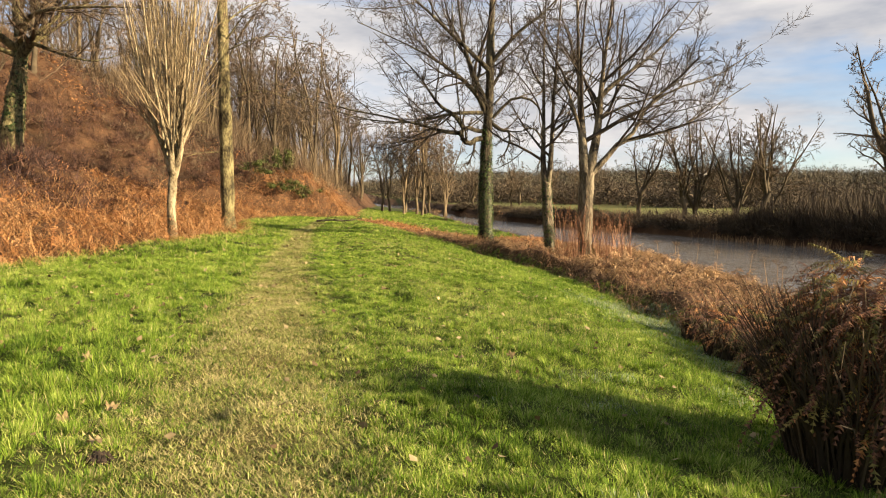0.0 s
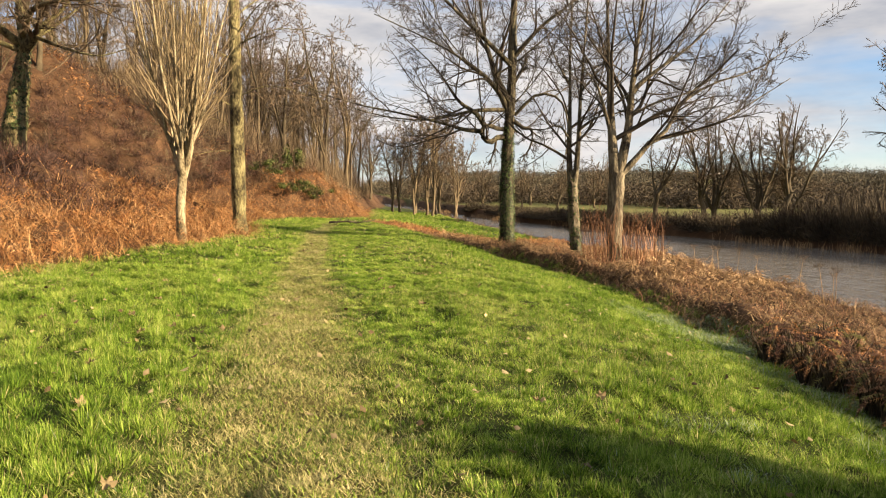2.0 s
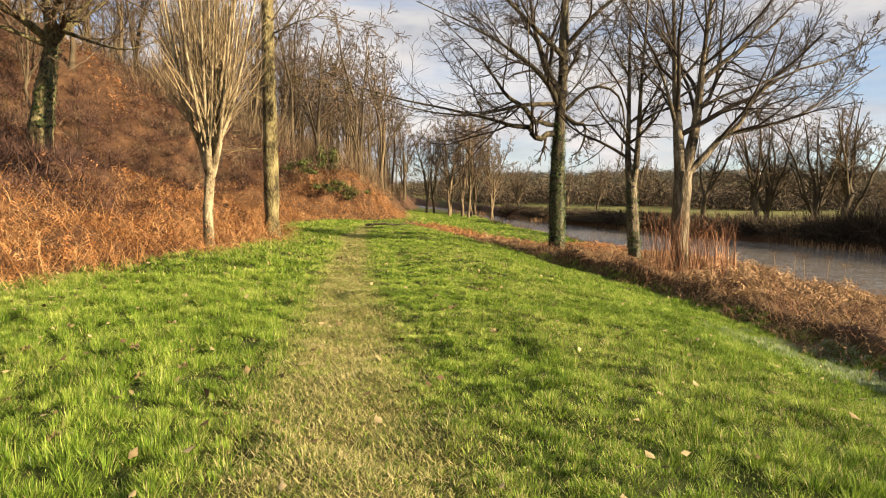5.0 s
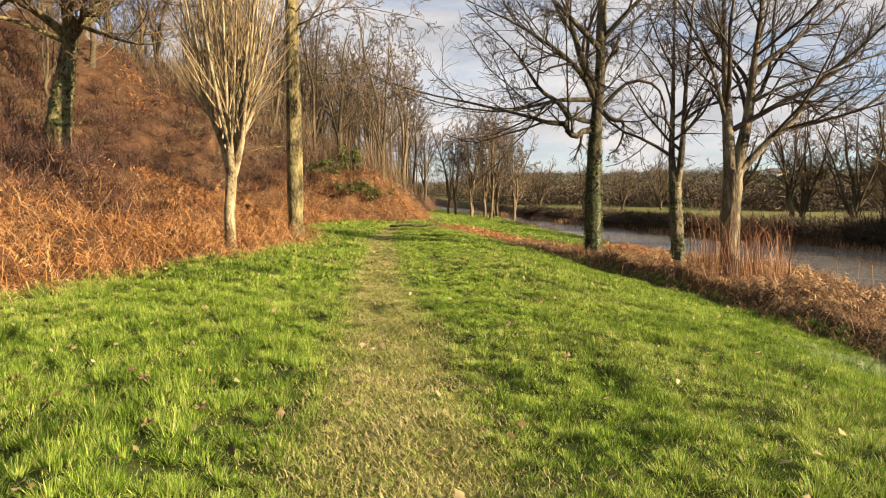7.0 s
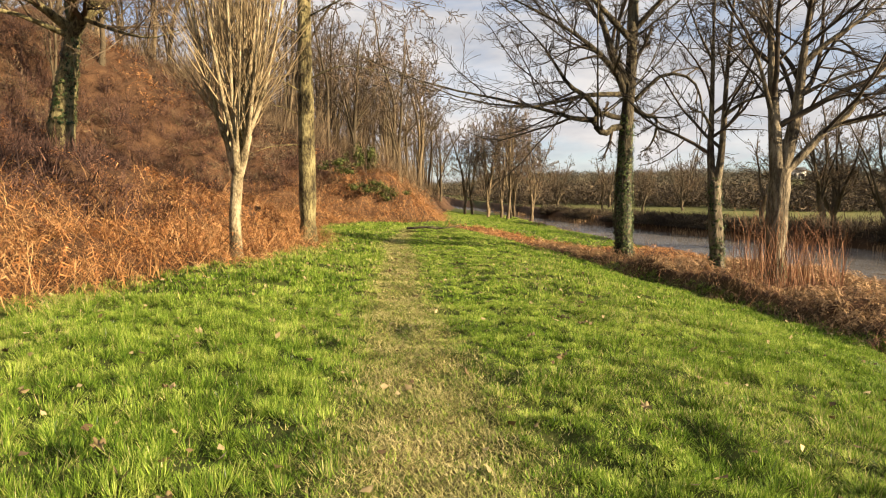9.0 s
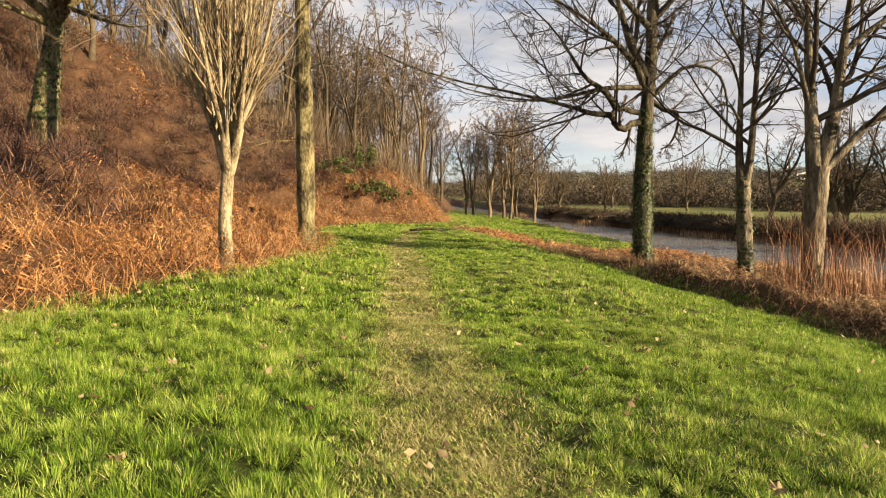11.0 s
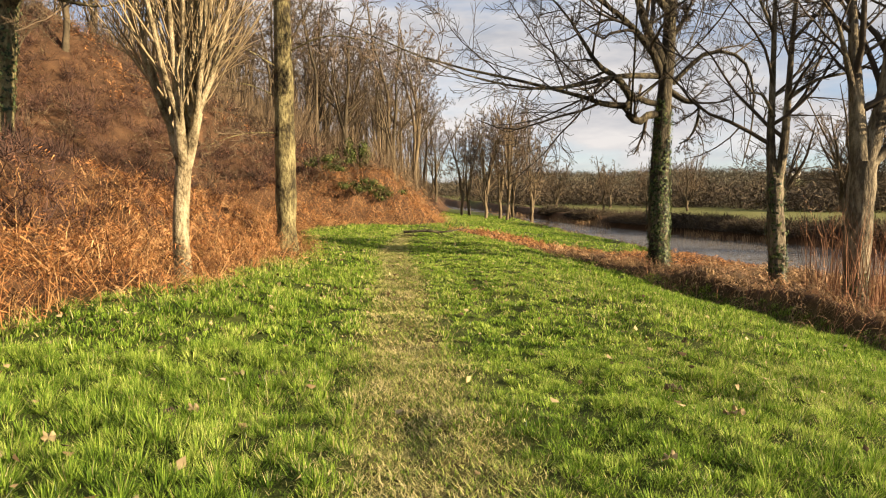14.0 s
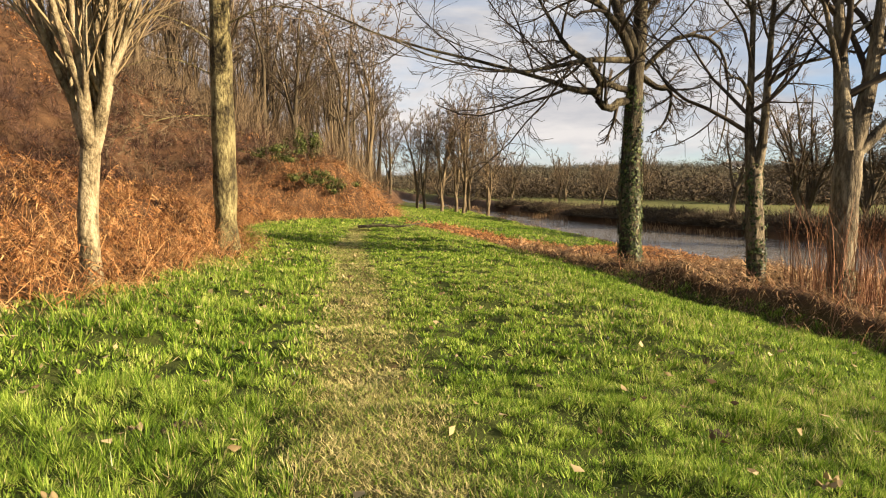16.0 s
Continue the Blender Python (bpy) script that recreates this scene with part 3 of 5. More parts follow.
big_tree("slender_riverside_tree", "slender twin-stemmed bare tree in the brambles", 7.74, 23.2,
         ([(0.06, 0, 0), (0, 0, 0.6), (-0.14, 0, 2.2), (-0.2, 0, 3.1)], 0.21, 0.17),
         [([(-0.24, 0, 3.0), (-0.32, 0.05, 3.9), (-0.31, 0.1, 4.9), (-0.34, 0.1, 6.5), (-0.36, 0.1, 8.2), (-0.2, 0.2, 13)], 0.135, 0.03),
          ([(-0.15, 0, 2.9), (-0.09, -0.1, 3.75), (-0.05, -0.1, 4.9), (-0.01, -0.1, 6.5), (0.09, -0.1, 8.2), (0.3, -0.2, 13)], 0.135, 0.03),
          ([(-0.05, -0.1, 4.9), (0.49, -0.3, 5.3), (1.26, -0.5, 5.5), (2.2, -0.7, 6.1)], 0.06, 0.015),
          ([(-0.3, 0, 4.5), (-0.71, -0.2, 4.95), (-1.14, -0.4, 5.05), (-1.9, -0.6, 5.9)], 0.05, 0.012),
          ([(0.0, -0.1, 6.2), (0.6, -0.4, 7.0), (1.5, -0.7, 8.3)], 0.05, 0.012),
          ([(-0.34, 0.1, 6.4), (-1.0, -0.2, 7.3), (-1.7, -0.4, 8.8)], 0.05, 0.012)],
         BARK_GREY, TWIG_DARK, 5, (8, 6, 5), (0.26, 0.44, 0.44), wander=0.14, extra=(3, 2.4, 0.40), ivy=(0.4, 3.2, 620, 0.042))

big_tree("forked_riverside_tree", "forked bare tree with grey bark on the river bank", 8.43, 21.5,
         ([(0.02, 0, 0), (-0.02, 0, 1.2), (-0.03, 0, 2.3), (0.0, 0, 3.5)], 0.25, 0.25),
         [([(-0.06, 0, 3.3), (-0.17, 0.1, 4.7), (-0.26, 0.2, 6.2), (-0.32, 0.3, 7.7), (-0.5, 0.5, 12.5)], 0.215, 0.04),
          ([(0.05, 0, 3.4), (0.30, -0.05, 4.85), (0.37, -0.1, 6.2), (0.51, -0.1, 7.7), (1.0, -0.2, 12.5)], 0.205, 0.04),
          ([(0.06, -0.05, 3.4), (0.48, -0.15, 3.85), (1.01, -0.25, 4.5), (1.56, -0.3, 4.66), (2.36, -0.4, 4.86), (3.2, -0.4, 5.12), (4.3, -0.5, 5.8), (5.6, -0.5, 6.6)], 0.13, 0.018),
          ([(1.0, -0.25, 4.46), (1.47, -0.4, 4.9), (1.83, -0.5, 5.65), (2.76, -0.7, 6.3), (4.2, -0.9, 6.8), (5.6, -1.0, 7.8)], 0.09, 0.015),
          ([(-0.15, 0.1, 4.55), (-0.48, 0, 5.45), (-0.84, -0.1, 6.3), (-1.33, -0.2, 6.8), (-2.3, -0.3, 8.4)], 0.085, 0.015),
          ([(0.38, -0.1, 6.05), (0.74, -0.2, 6.45), (1.43, -0.4, 7.0), (2.4, -0.6, 7.8), (3.6, -0.8, 9.4)], 0.10, 0.02),
          ([(0.33, -0.1, 5.3), (1.0, -0.6, 5.7), (2.1, -1.0, 6.1), (3.6, -1.3, 7.3)], 0.06, 0.014)],
         BARK_GREY, TWIG_DARK, 8, (8, 8, 7), wander=0.14, extra=(3, 3.6, 0.40), ivy=(0.2, 1.2, 300, 0.04))

big_tree("pale_trunked_tree", "straight bare tree trunk lit by low sun", -3.64, 23.1,
         ([(0, 0, 0), (-0.02, 0, 3), (-0.05, 0, 7), (-0.05, 0, 14)], 0.24, 0.13),
         [([(0, 0, 2.6), (-0.9, -0.5, 2.5), (-1.9, -1.0, 2.0)], 0.022, 0.006),
          ([(0, 0, 3.3), (-1.0, -0.3, 3.6), (-2.4, -0.6, 3.1)], 0.022, 0.006),
          ([(0, 0, 3.9), (-0.9, -0.6, 4.3), (-2.0, -1.1, 4.0)], 0.022, 0.006),
          ([(0, 0, 4.3), (1.2, -0.4, 4.6), (3.2, -0.8, 4.0)], 0.028, 0.007),
          ([(0, 0, 5.4), (-1.3, -0.6, 5.8), (-3.0, -0.9, 5.4)], 0.030, 0.008),
          ([(0, 0, 5.9), (1.5, -0.7, 6.3), (3.6, -1.2, 5.9)], 0.030, 0.008),
          ([(0, 0, 6.2), (0.8, -0.9, 6.9), (1.6, -1.9, 7.0)], 0.030, 0.008),
          ([(0, 0, 6.8), (0.9, 0.5, 7.6), (2.6, 1.0, 8.2)], 0.035, 0.01),
          ([(0, 0, 7.4), (-1.2, 0.3, 8.4), (-2.6, 0.5, 9.4)], 0.04, 0.01)],
         BARK_MOSS, TWIG, 13, (12, 8, 5), (0.42, 0.42, 0.4), wander=0.14, lift=(0.0, -0.02, -0.03))

big_tree("old_hillside_tree", "old spreading tree with rough bark on the bracken slope", -12.33, 27.4,
         ([(0.04, 0, 0), (0.24, 0, 1.5), (0.4, 0, 2.5), (0.58, 0, 3.5), (0.66, 0.05, 4.4), (0.5, 0.1, 6.0), (0.6, 0.3, 12)], 0.46, 0.06),
         [([(0.62, 0, 4.0), (1.08, -0.2, 4.45), (1.55, -0.4, 4.9), (2.3, -0.6, 5.5), (3.6, -0.9, 7.2)], 0.25, 0.04),
          ([(1.1, -0.2, 4.5), (2.07, -0.8, 4.1), (2.98, -1.2, 3.8), (3.91, -1.5, 3.7), (5.6, -2.0, 4.2)], 0.09, 0.015),
          ([(0.6, 0, 4.2), (-0.4, -0.8, 5.0), (-2.0, -1.6, 5.2), (-5, -2.6, 5.4)], 0.18, 0.03),
          ([(0.55, 0, 4.0), (-0.6, -1.2, 4.4), (-2.2, -2.2, 4.3), (-4.4, -3.0, 4.0)], 0.11, 0.02),
          ([(0.62, 0, 4.5), (1.8, -1.6, 5.2), (4.2, -3.0, 5.2), (7.0, -4.0, 5.0)], 0.13, 0.02)],
         BARK_MOSS, TWIG, 17, (9, 8, 6), wander=0.16, extra=(8, 5.0, 0.2), ivy=(1.2, 5.4, 900, 0.06))


def vase_tree():
    """A pale trunk that splits low into many steep stems."""
    rng = np.random.default_rng(23)
    ob = tree_thing("pale_multi_stemmed_tree", "pale-barked tree splitting into many upright stems", -4.2, 17.85)
    P, R = limb([(0, 0, 0), (-0.02, 0, 0.8), (0.06, 0, 1.8)], 0.116, 0.108, 10)
    part("trunk", *tubes([trunk_flare(P, R, 0.15)], 12), BARK_PALE, ob, smooth=True)
    forks = []
    for k, (ax, ay, z) in enumerate([(-0.20, 0.05, 2.3), (0.22, -0.05, 2.35), (0.05, 0.2, 2.5), (0.0, -0.2, 2.4)]):
        f = limb([(0.05, 0, 1.55), (0.05 + ax * 0.5, ay * 0.5, 1.9), (0.05 + ax, ay, z)], 0.095, 0.07, 6)
        forks.append(f)
        part("limb", *tubes([f], 8), BARK_PALE, ob, smooth=True)
    stems = []
    for k in range(30):
        f = forks[k % 4]
        p = f[0][-1 - (k % 3)]
        a = k * 2.39996 + rng.uniform(-0.3, 0.3)
        out = rng.uniform(0.15, 1.0) ** 0.7
        top = rng.uniform(6.0, 9.5)
        rad = 1.45 * out
        q = [p, p + np.array((math.cos(a) * rad * 0.28, math.sin(a) * rad * 0.28, 0.9)), p + np.array((math.cos(a) * rad * 0.62, math.sin(a) * rad * 0.62, 2.7)),
             p + np.array((math.cos(a) * rad, math.sin(a) * rad, top - 2.3))]
        s = limb(q, rng.uniform(0.030, 0.052), 0.008, 12)
        stems.append(s)
        part("stem", *tubes([s], 6), BARK_PALE, ob, smooth=True)
    b1 = sprout(rng, stems, 9, 24, 0.28, 0.5, 6, 0.05, 0.06, 0.12)
    b2 = sprout(rng, b1, 6, 26, 0.36, 0.6, 4, 0.06, 0.05, 0.15, 0.005)
    V2, F2 = tubes(b1, 3)
    V3, F3 = tubes(b2, 3)
    tagged(part("crown", np.concatenate([V2, V3]), np.concatenate([F2, F3 + len(V2)]), TWIG_PALE, ob, "fine pale twigs"), kind="stuff")


vase_tree()


def wood_tree(name, label, seed, tall, r, fork, stems, x, y, bark, twig, wide=1.0, counts=(7, 6, 5), thin=0.018, group="", lean=0.3, up=0.10):
    """A bare woodland tree: one or more wandering stems, each with boughs that leave it all the way up."""
    rng = np.random.default_rng(seed)
    ob = tree_thing(name, label, x, y, group)
    P, R = limb([(0, 0, 0), (rng.uniform(-.2, .2) * lean, rng.uniform(-.2, .2), fork * 0.5), (rng.uniform(-.4, .4) * lean, rng.uniform(-.3, .3), fork)], r, r * 0.8, 8)
    P[0, 2] -= 0.7          # rooted below the uneven ground
    part("trunk", *tubes([trunk_flare(P, R)], 8), bark, ob, smooth=True)
    leaders, boughs = [], []
    for k in range(stems):
        a = k * 2.4 + rng.uniform(-0.5, 0.5)
        tilt = (0.08 if k == 0 and stems < 4 else rng.uniform(0.22, 0.5)) * wide
        d = (math.cos(a) * tilt, math.sin(a) * tilt, 1.0)
        h = (tall - fork) * (1.0 if k == 0 else rng.uniform(0.7, 0.98))
        leaders.append(branch(rng, P[-1 - (k % 3 if k else 0)], d, h, r * (0.78 if k == 0 else 0.55), 0.02, 10, 0.10, up))
    for q, rad in leaders:
        n = max(4, int(16 / (stems + 1.0)))
        for j in range(n):
            u = 0.12 + 0.75 * (j + rng.uniform(0, 0.8)) / n
            i = int(u * 9)
            a, sp = j * 2.4 + rng.uniform(-0.6, 0.6), rng.uniform(0.6, 1.15) * min(wide, 1.4)
            d = (math.cos(a) * sp, math.sin(a) * sp, 0.75)
            boughs.append(branch(rng, q[i], d, (tall - fork) * 0.46 * (1.15 - 0.8 * u) * rng.uniform(0.7, 1.25) * max(1.0, 0.8 * wide), rad[i] * 0.5, 0.012, 8, 0.16, 0.08))
    for l in leaders:
        part("limb", *tubes([l], 6), bark, ob, smooth=True)
    mains = leaders + boughs
    b1 = sprout(rng, mains, counts[0], 50, 0.30, 0.5, 5, 0.17, 0.05, 0.22, thin)
    b2 = sprout(rng, b1, counts[1], 48, 0.46, 0.55, 3, 0.17, 0.03, 0.15, thin)
    b3 = sprout(rng, b2, counts[2] * 3, 42, 0.6, 0.6, 2, 0.14, 0.0, 0.1, thin * 0.7)
    Vb, Fb = tubes(boughs, 4)
    part("bough", Vb, Fb, bark, ob)
    V2, F2 = tubes(b1 + b2, 3)
    A, B = np.array([q[0] for q, _ in b3]), np.array([q[-1] for q, _ in b3])
    side = np.cross(B - A, rng.normal(0, 1, A.shape))
    side *= (thin * 0.8 / (np.linalg.norm(side, axis=1) + 1e-9))[:, None]
    V3 = np.stack([A - side, A + side, B], 1).reshape(-1, 3)
    F3 = np.arange(len(V3)).reshape(-1, 3) + len(V2)
    tagged(part("crown", np.concatenate([V2, V3]), np.concatenate([F2[:, [0, 1, 2]], F2[:, [0, 2, 3]], F3]), twig, ob), kind="stuff")
    return ob


def plant(pattern, x, y, turn, size, label=""):
    c = copy_thing(pattern, pose(x, y, float(height(x, y, False)) - 0.1, 0, 0, turn))
    c.matrix_basis = pose(x, y, float(height(x, y, False)) - 0.1, 0, 0, turn) @ Matrix.Scale(size, 4)
    if label:
        c["label"] = label
    return c


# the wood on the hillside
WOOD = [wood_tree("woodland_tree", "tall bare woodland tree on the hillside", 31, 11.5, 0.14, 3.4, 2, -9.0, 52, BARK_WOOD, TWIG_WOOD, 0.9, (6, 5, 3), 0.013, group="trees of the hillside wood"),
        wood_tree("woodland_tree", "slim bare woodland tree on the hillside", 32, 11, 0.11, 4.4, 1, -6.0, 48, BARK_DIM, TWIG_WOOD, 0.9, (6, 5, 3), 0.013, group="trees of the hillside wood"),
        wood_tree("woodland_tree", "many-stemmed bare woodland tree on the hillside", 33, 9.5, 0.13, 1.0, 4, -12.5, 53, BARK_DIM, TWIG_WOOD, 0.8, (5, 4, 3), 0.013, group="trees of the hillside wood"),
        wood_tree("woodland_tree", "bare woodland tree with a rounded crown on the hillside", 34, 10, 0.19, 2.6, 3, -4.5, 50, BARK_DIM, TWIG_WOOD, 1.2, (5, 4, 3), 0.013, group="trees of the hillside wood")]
rng = np.random.default_rng(77)
placed = [(-9.0, 52), (-6, 48), (-12.5, 53), (-4.5, 50), (-12.3, 27.4)]
tries = 0
while len(placed) < 126 and tries < 6000:
    tries += 1
    y = 36 + 70 * rng.uniform(0, 1) ** 1.35
    x = foot(y) - 1.5 - 42 * rng.uniform(0, 1) ** 1.3
    if y < 47 and x > -17:
        continue
    if (x < -18 and y < 42) or x > 0.06 * y - 1.5:
        continue
    if x < -13 - 0.2 * (y - 40) and rng.uniform() < 0.6:
        continue
    if min(math.hypot(x - a, y - b) for a, b in placed) < 1.2 + 0.025 * y:
        continue
    placed.append((x, y))
    plant(WOOD[rng.integers(0, 4) if x > -13 else rng.integers(2, 4)], x, y, rng.uniform(0, 360), rng.uniform(0.8, 1.25))
for x, y, s in ((-23, 54, 1.5), (-21, 60, 1.3), (-30, 46, 1.2)):
    plant(WOOD[0], x, y, 40 * x, s, "stout bare tree high on the bracken slope")

# the clump at the bend of the river
CLUMP = wood_tree("clump_tree", "tall slim bare tree in a clump by the river bend", 41, 12, 0.17, 2.0, 4, 8.8, 73.3, BARK_WOOD, TWIG, 0.7, (5, 4, 3), 0.022, group="clump at the river bend")
for k, (x, y) in enumerate(((7.2, 72), (6.0, 76), (9.9, 74), (10.8, 77), (5.0, 73.5), (11.8, 72.8), (9.0, 70.4), (8.0, 78), (12.6, 76))):
    plant(CLUMP, x, y, 47 * k, 0.9 + 0.06 * (k % 4))

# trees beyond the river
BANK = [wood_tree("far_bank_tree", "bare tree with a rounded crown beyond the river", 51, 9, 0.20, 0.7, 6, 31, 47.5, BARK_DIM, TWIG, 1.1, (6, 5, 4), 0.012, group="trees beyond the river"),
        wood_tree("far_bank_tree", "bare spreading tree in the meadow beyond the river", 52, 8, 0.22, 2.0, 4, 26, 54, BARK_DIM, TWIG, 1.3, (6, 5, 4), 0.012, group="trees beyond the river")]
for k, (x, y, s) in enumerate(((29.2, 50.5, 1.15), (32.6, 46.4, 1.2), (34.2, 48, 1.05), (27.5, 49.0, 0.95), (30, 78, 0.8), (24, 74, 0.6), (47, 76, 0.9), (26, 92, 0.9), (20, 96, 0.8), (33, 100, 0.9), (12, 112, 0.9), (24, 116, 0.9), (56, 92, 0.9), (22, 82, 0.6), (46, 112, 1.0))):
    plant(BANK[k % 2], x, y, 77 * k, s)
plant(BANK[1], 32.6, 33.9, 200, 1.45, "large bare tree leaning over the far river bank")


# ---- undergrowth ----
def fronds(rng, P, az, length, rise, droop, pairs, pin, width=0.012, pin_w=0.035):
    """Arching fronds: a ribbon for the rib, and pairs of drooping leaflets along it."""
    n, segs = len(P), 4
    d = np.stack([np.cos(az), np.sin(az), np.zeros(n)], 1)
    sd = np.stack([-np.sin(az), np.cos(az), np.zeros(n)], 1)
    up = np.array((0, 0, 1.0))

    def at(s):
        return P + d * (length * s * (1 - 0.25 * rise))[:, None] + up * (length * (rise * s - droop * s * s))[:, None]
    Vs, Fs, base = [], [], 0
    ring = [at(np.full(n, k / segs)) for k in range(segs + 1)]
    V = np.stack([q + sgn * sd * (width * (1 - 0.8 * k / segs)) for k, q in enumerate(ring) for sgn in (-1, 1)], 1)
    i = np.arange(n)[:, None] * (2 * segs + 2)
    Vs.append(V.reshape(-1, 3))
    for k in range(segs):
        a = 2 * k
        Fs += [i + np.array([[a, a + 1, a + 3]]), i + np.array([[a, a + 3, a + 2]])]
    base = V.shape[0] * V.shape[1]
    for k in range(pairs):
        s = (k + 0.6 + rng.uniform(0, 0.4, n)) / (pairs + 0.4) * 0.85 + 0.14
        q, q2 = at(s), at(np.minimum(s + pin_w / length, 1.0))
        ln = pin * length * np.sin(np.clip(1.15 - s, 0.12, 1) * 1.45) * rng.uniform(0.7, 1.2, n)
        for sgn in (-1, 1):
            tip = (q + q2) / 2 + sd * (sgn * ln)[:, None] + d * (ln * 0.35)[:, None] - up * (ln * rng.uniform(0.1, 0.9, n))[:, None]
            Vs.append(np.stack([q, q2, tip], 1).reshape(-1, 3))
            Fs.append(np.arange(n)[:, None] * 3 + np.array([[0, 1, 2]]) + base)
            base += 3 * n
    return np.concatenate(Vs), np.concatenate(Fs)


def arcs(rng, P, length, rise, droop, width, segs=3, reach=1.0):
    """Stalks that arch over and hang: curved ribbons that narrow to the tip."""
    n = len(P)
    az = rng.uniform(0, 2 * np.pi, n)
    d = np.stack([np.cos(az), np.sin(az), np.zeros(n)], 1)
    tw = az + np.pi / 2 + rng.uniform(-0.7, 0.7, n)
    sd = np.stack([np.cos(tw), np.sin(tw), rng.uniform(-0.4, 0.4, n)], 1) * (width / 2)[:, None]
    bend = rng.normal(0, 0.12, n)
    rows = []
    for k in range(segs + 1):
        f = k / segs
        c = P + d * (length * f * reach * (1 - 0.3 * rise))[:, None] + sd / width[:, None] * (2 * bend * length * f * f)[:, None]
        c[:, 2] += length * (rise * f - droop * f * f)
        w = 1 - 0.75 * f
        rows += [c - sd * w, c + sd * w]
    V = np.stack(rows, 1).reshape(-1, 3)
    i = np.arange(n)[:, None] * (2 * segs + 2)
    F = np.concatenate([i + np.array([[2 * k, 2 * k + 1, 2 * k + 3, 2 * k + 2]]) for k in range(segs)])
    return V, F


def scatter(rng, x0, x1, y0, y1, n, keep):
    x, y = rng.uniform(x0, x1, n), rng.uniform(y0, y1, n)
    k = keep(x, y)
    x, y = x[k], y[k]
    return np.stack([x, y, height(x, y)], 1)


def fern_cover(name, P, rng, mat, label, lo=0.45, hi=1.0, pairs=7, pin=0.26, rise=(0.4, 1.3), droop=(0.5, 1.3), pin_w=0.04, width=0.010):
    n = len(P)
    V, F = fronds(rng, P, rng.uniform(0, 2 * np.pi, n), rng.uniform(lo, hi, n), rng.uniform(*rise, n), rng.uniform(*droop, n), pairs, pin, width, pin_w)
    return stuff(name, V, F, mat, label, "undergrowth")


def blades(rng, P, h, w, lean, az=None, plain=False):
    """Single blades: a quad that narrows to a bent tip."""
    n = len(P)
    az = rng.uniform(0, 2 * np.pi, n) if az is None else az
    face = az + np.pi / 2 + rng.uniform(-0.6, 0.6, n)
    d = np.stack([np.cos(az), np.sin(az), np.zeros(n)], 1)
    sd = np.stack([np.cos(face), np.sin(face), np.zeros(n)], 1) * (w / 2)[:, None]
    up = np.array((0, 0, 1.0))
    m = P + up * (h * 0.6)[:, None] + d * (h * lean * 0.35)[:, None]
    t = P + up * (h * np.sqrt(np.clip(1 - 0.45 * lean * lean, 0.2, 1)))[:, None] + d * (h * lean)[:, None]
    if plain:
        return np.stack([P - sd, P + sd, t], 1).reshape(-1, 3), np.arange(3 * n).reshape(-1, 3)
    V = np.stack([P - sd, P + sd, m - sd * 0.75, m + sd * 0.75, t], 1).reshape(-1, 3)
    i = np.arange(n)[:, None] * 5
    return V, np.concatenate([i + np.array([[0, 1, 3]]), i + np.array([[0, 3, 2]]), i + np.array([[2, 3, 4]])], 1).reshape(-1, 3)


rng = np.random.default_rng(101)
D = lambda x, y: foot(y) - x
HIGH_GRASS = lambda x, y: (D(x, y) > 15.5) & (y > 29) & (y < 37.5) & (vnoise(x, y, 4, 33) > 0.3)
# bright dead bracken at the foot of the slope
fern_cover("dead_bracken", scatter(rng, -16, 2.5, -6, 48, 20000, lambda x, y: (D(x, y) > 0.05) & (D(x, y) < 2.0 + 4.5 * vnoise(x, y, 3.5, 31)) & ~((np.hypot(x + 4.15, y - 17.9) < 0.3) | (np.hypot(x + 3.75, y - 23.1) < 0.4))), rng, BRACKEN, "bright orange dead bracken at the foot of the slope", 0.5, 1.15, 9, 0.16, pin_w=0.025)
fern_cover("dead_bracken", scatter(rng, -34, 2, 9, 60, 24000, lambda x, y: (D(x, y) > 3) & (D(x, y) < 22) & ~HIGH_GRASS(x, y) & (vnoise(x, y, 3.6, 32) > 0.67)), rng, BRACKEN, "faded orange bracken on the hillside", 0.4, 0.9, 7, 0.2, pin_w=0.03)
fern_cover("collapsed_bracken", scatter(rng, -34, 2, 9, 56, 26000, lambda x, y: (D(x, y) > 2.2) & (D(x, y) < 22) & ~HIGH_GRASS(x, y) & (vnoise(x, y, 3.6, 32) <= 0.72)), rng, BRACKEN_DARK, "dark reddish collapsed bracken on the hillside", 0.4, 0.9, 6, 0.2, pin_w=0.03)
P = scatter(rng, -32, 2, 12, 48, 34000, lambda x, y: (D(x, y) > 3.0) & (D(x, y) < 20) & ~HIGH_GRASS(x, y))
stuff("slope_stalks", *arcs(rng, P, rng.uniform(0.4, 1.0, len(P)), rng.uniform(0.4, 1.2, len(P)), rng.uniform(0.6, 1.6, len(P)), rng.uniform(0.010, 0.02, len(P))), BRACKEN_DARK, "collapsed red-brown stalks matted on the slope", "undergrowth")
P = scatter(rng, -34, -12, 27, 48, 60000, HIGH_GRASS)
stuff("hill_top_grass", *blades(rng, P, rng.uniform(0.15, 0.45, len(P)), rng.uniform(0.02, 0.04, len(P)), rng.uniform(0.4, 1.3, len(P)), plain=True), REED, "dry tan grass near the top of the slope", "grass")
P = scatter(rng, -16, 2.5, 8, 46, 210000, lambda x, y: (D(x, y) > -0.12) & (D(x, y) < 5.0) & (rng.uniform(0, 1, len(x)) < 1.1 - 0.16 * D(x, y)))
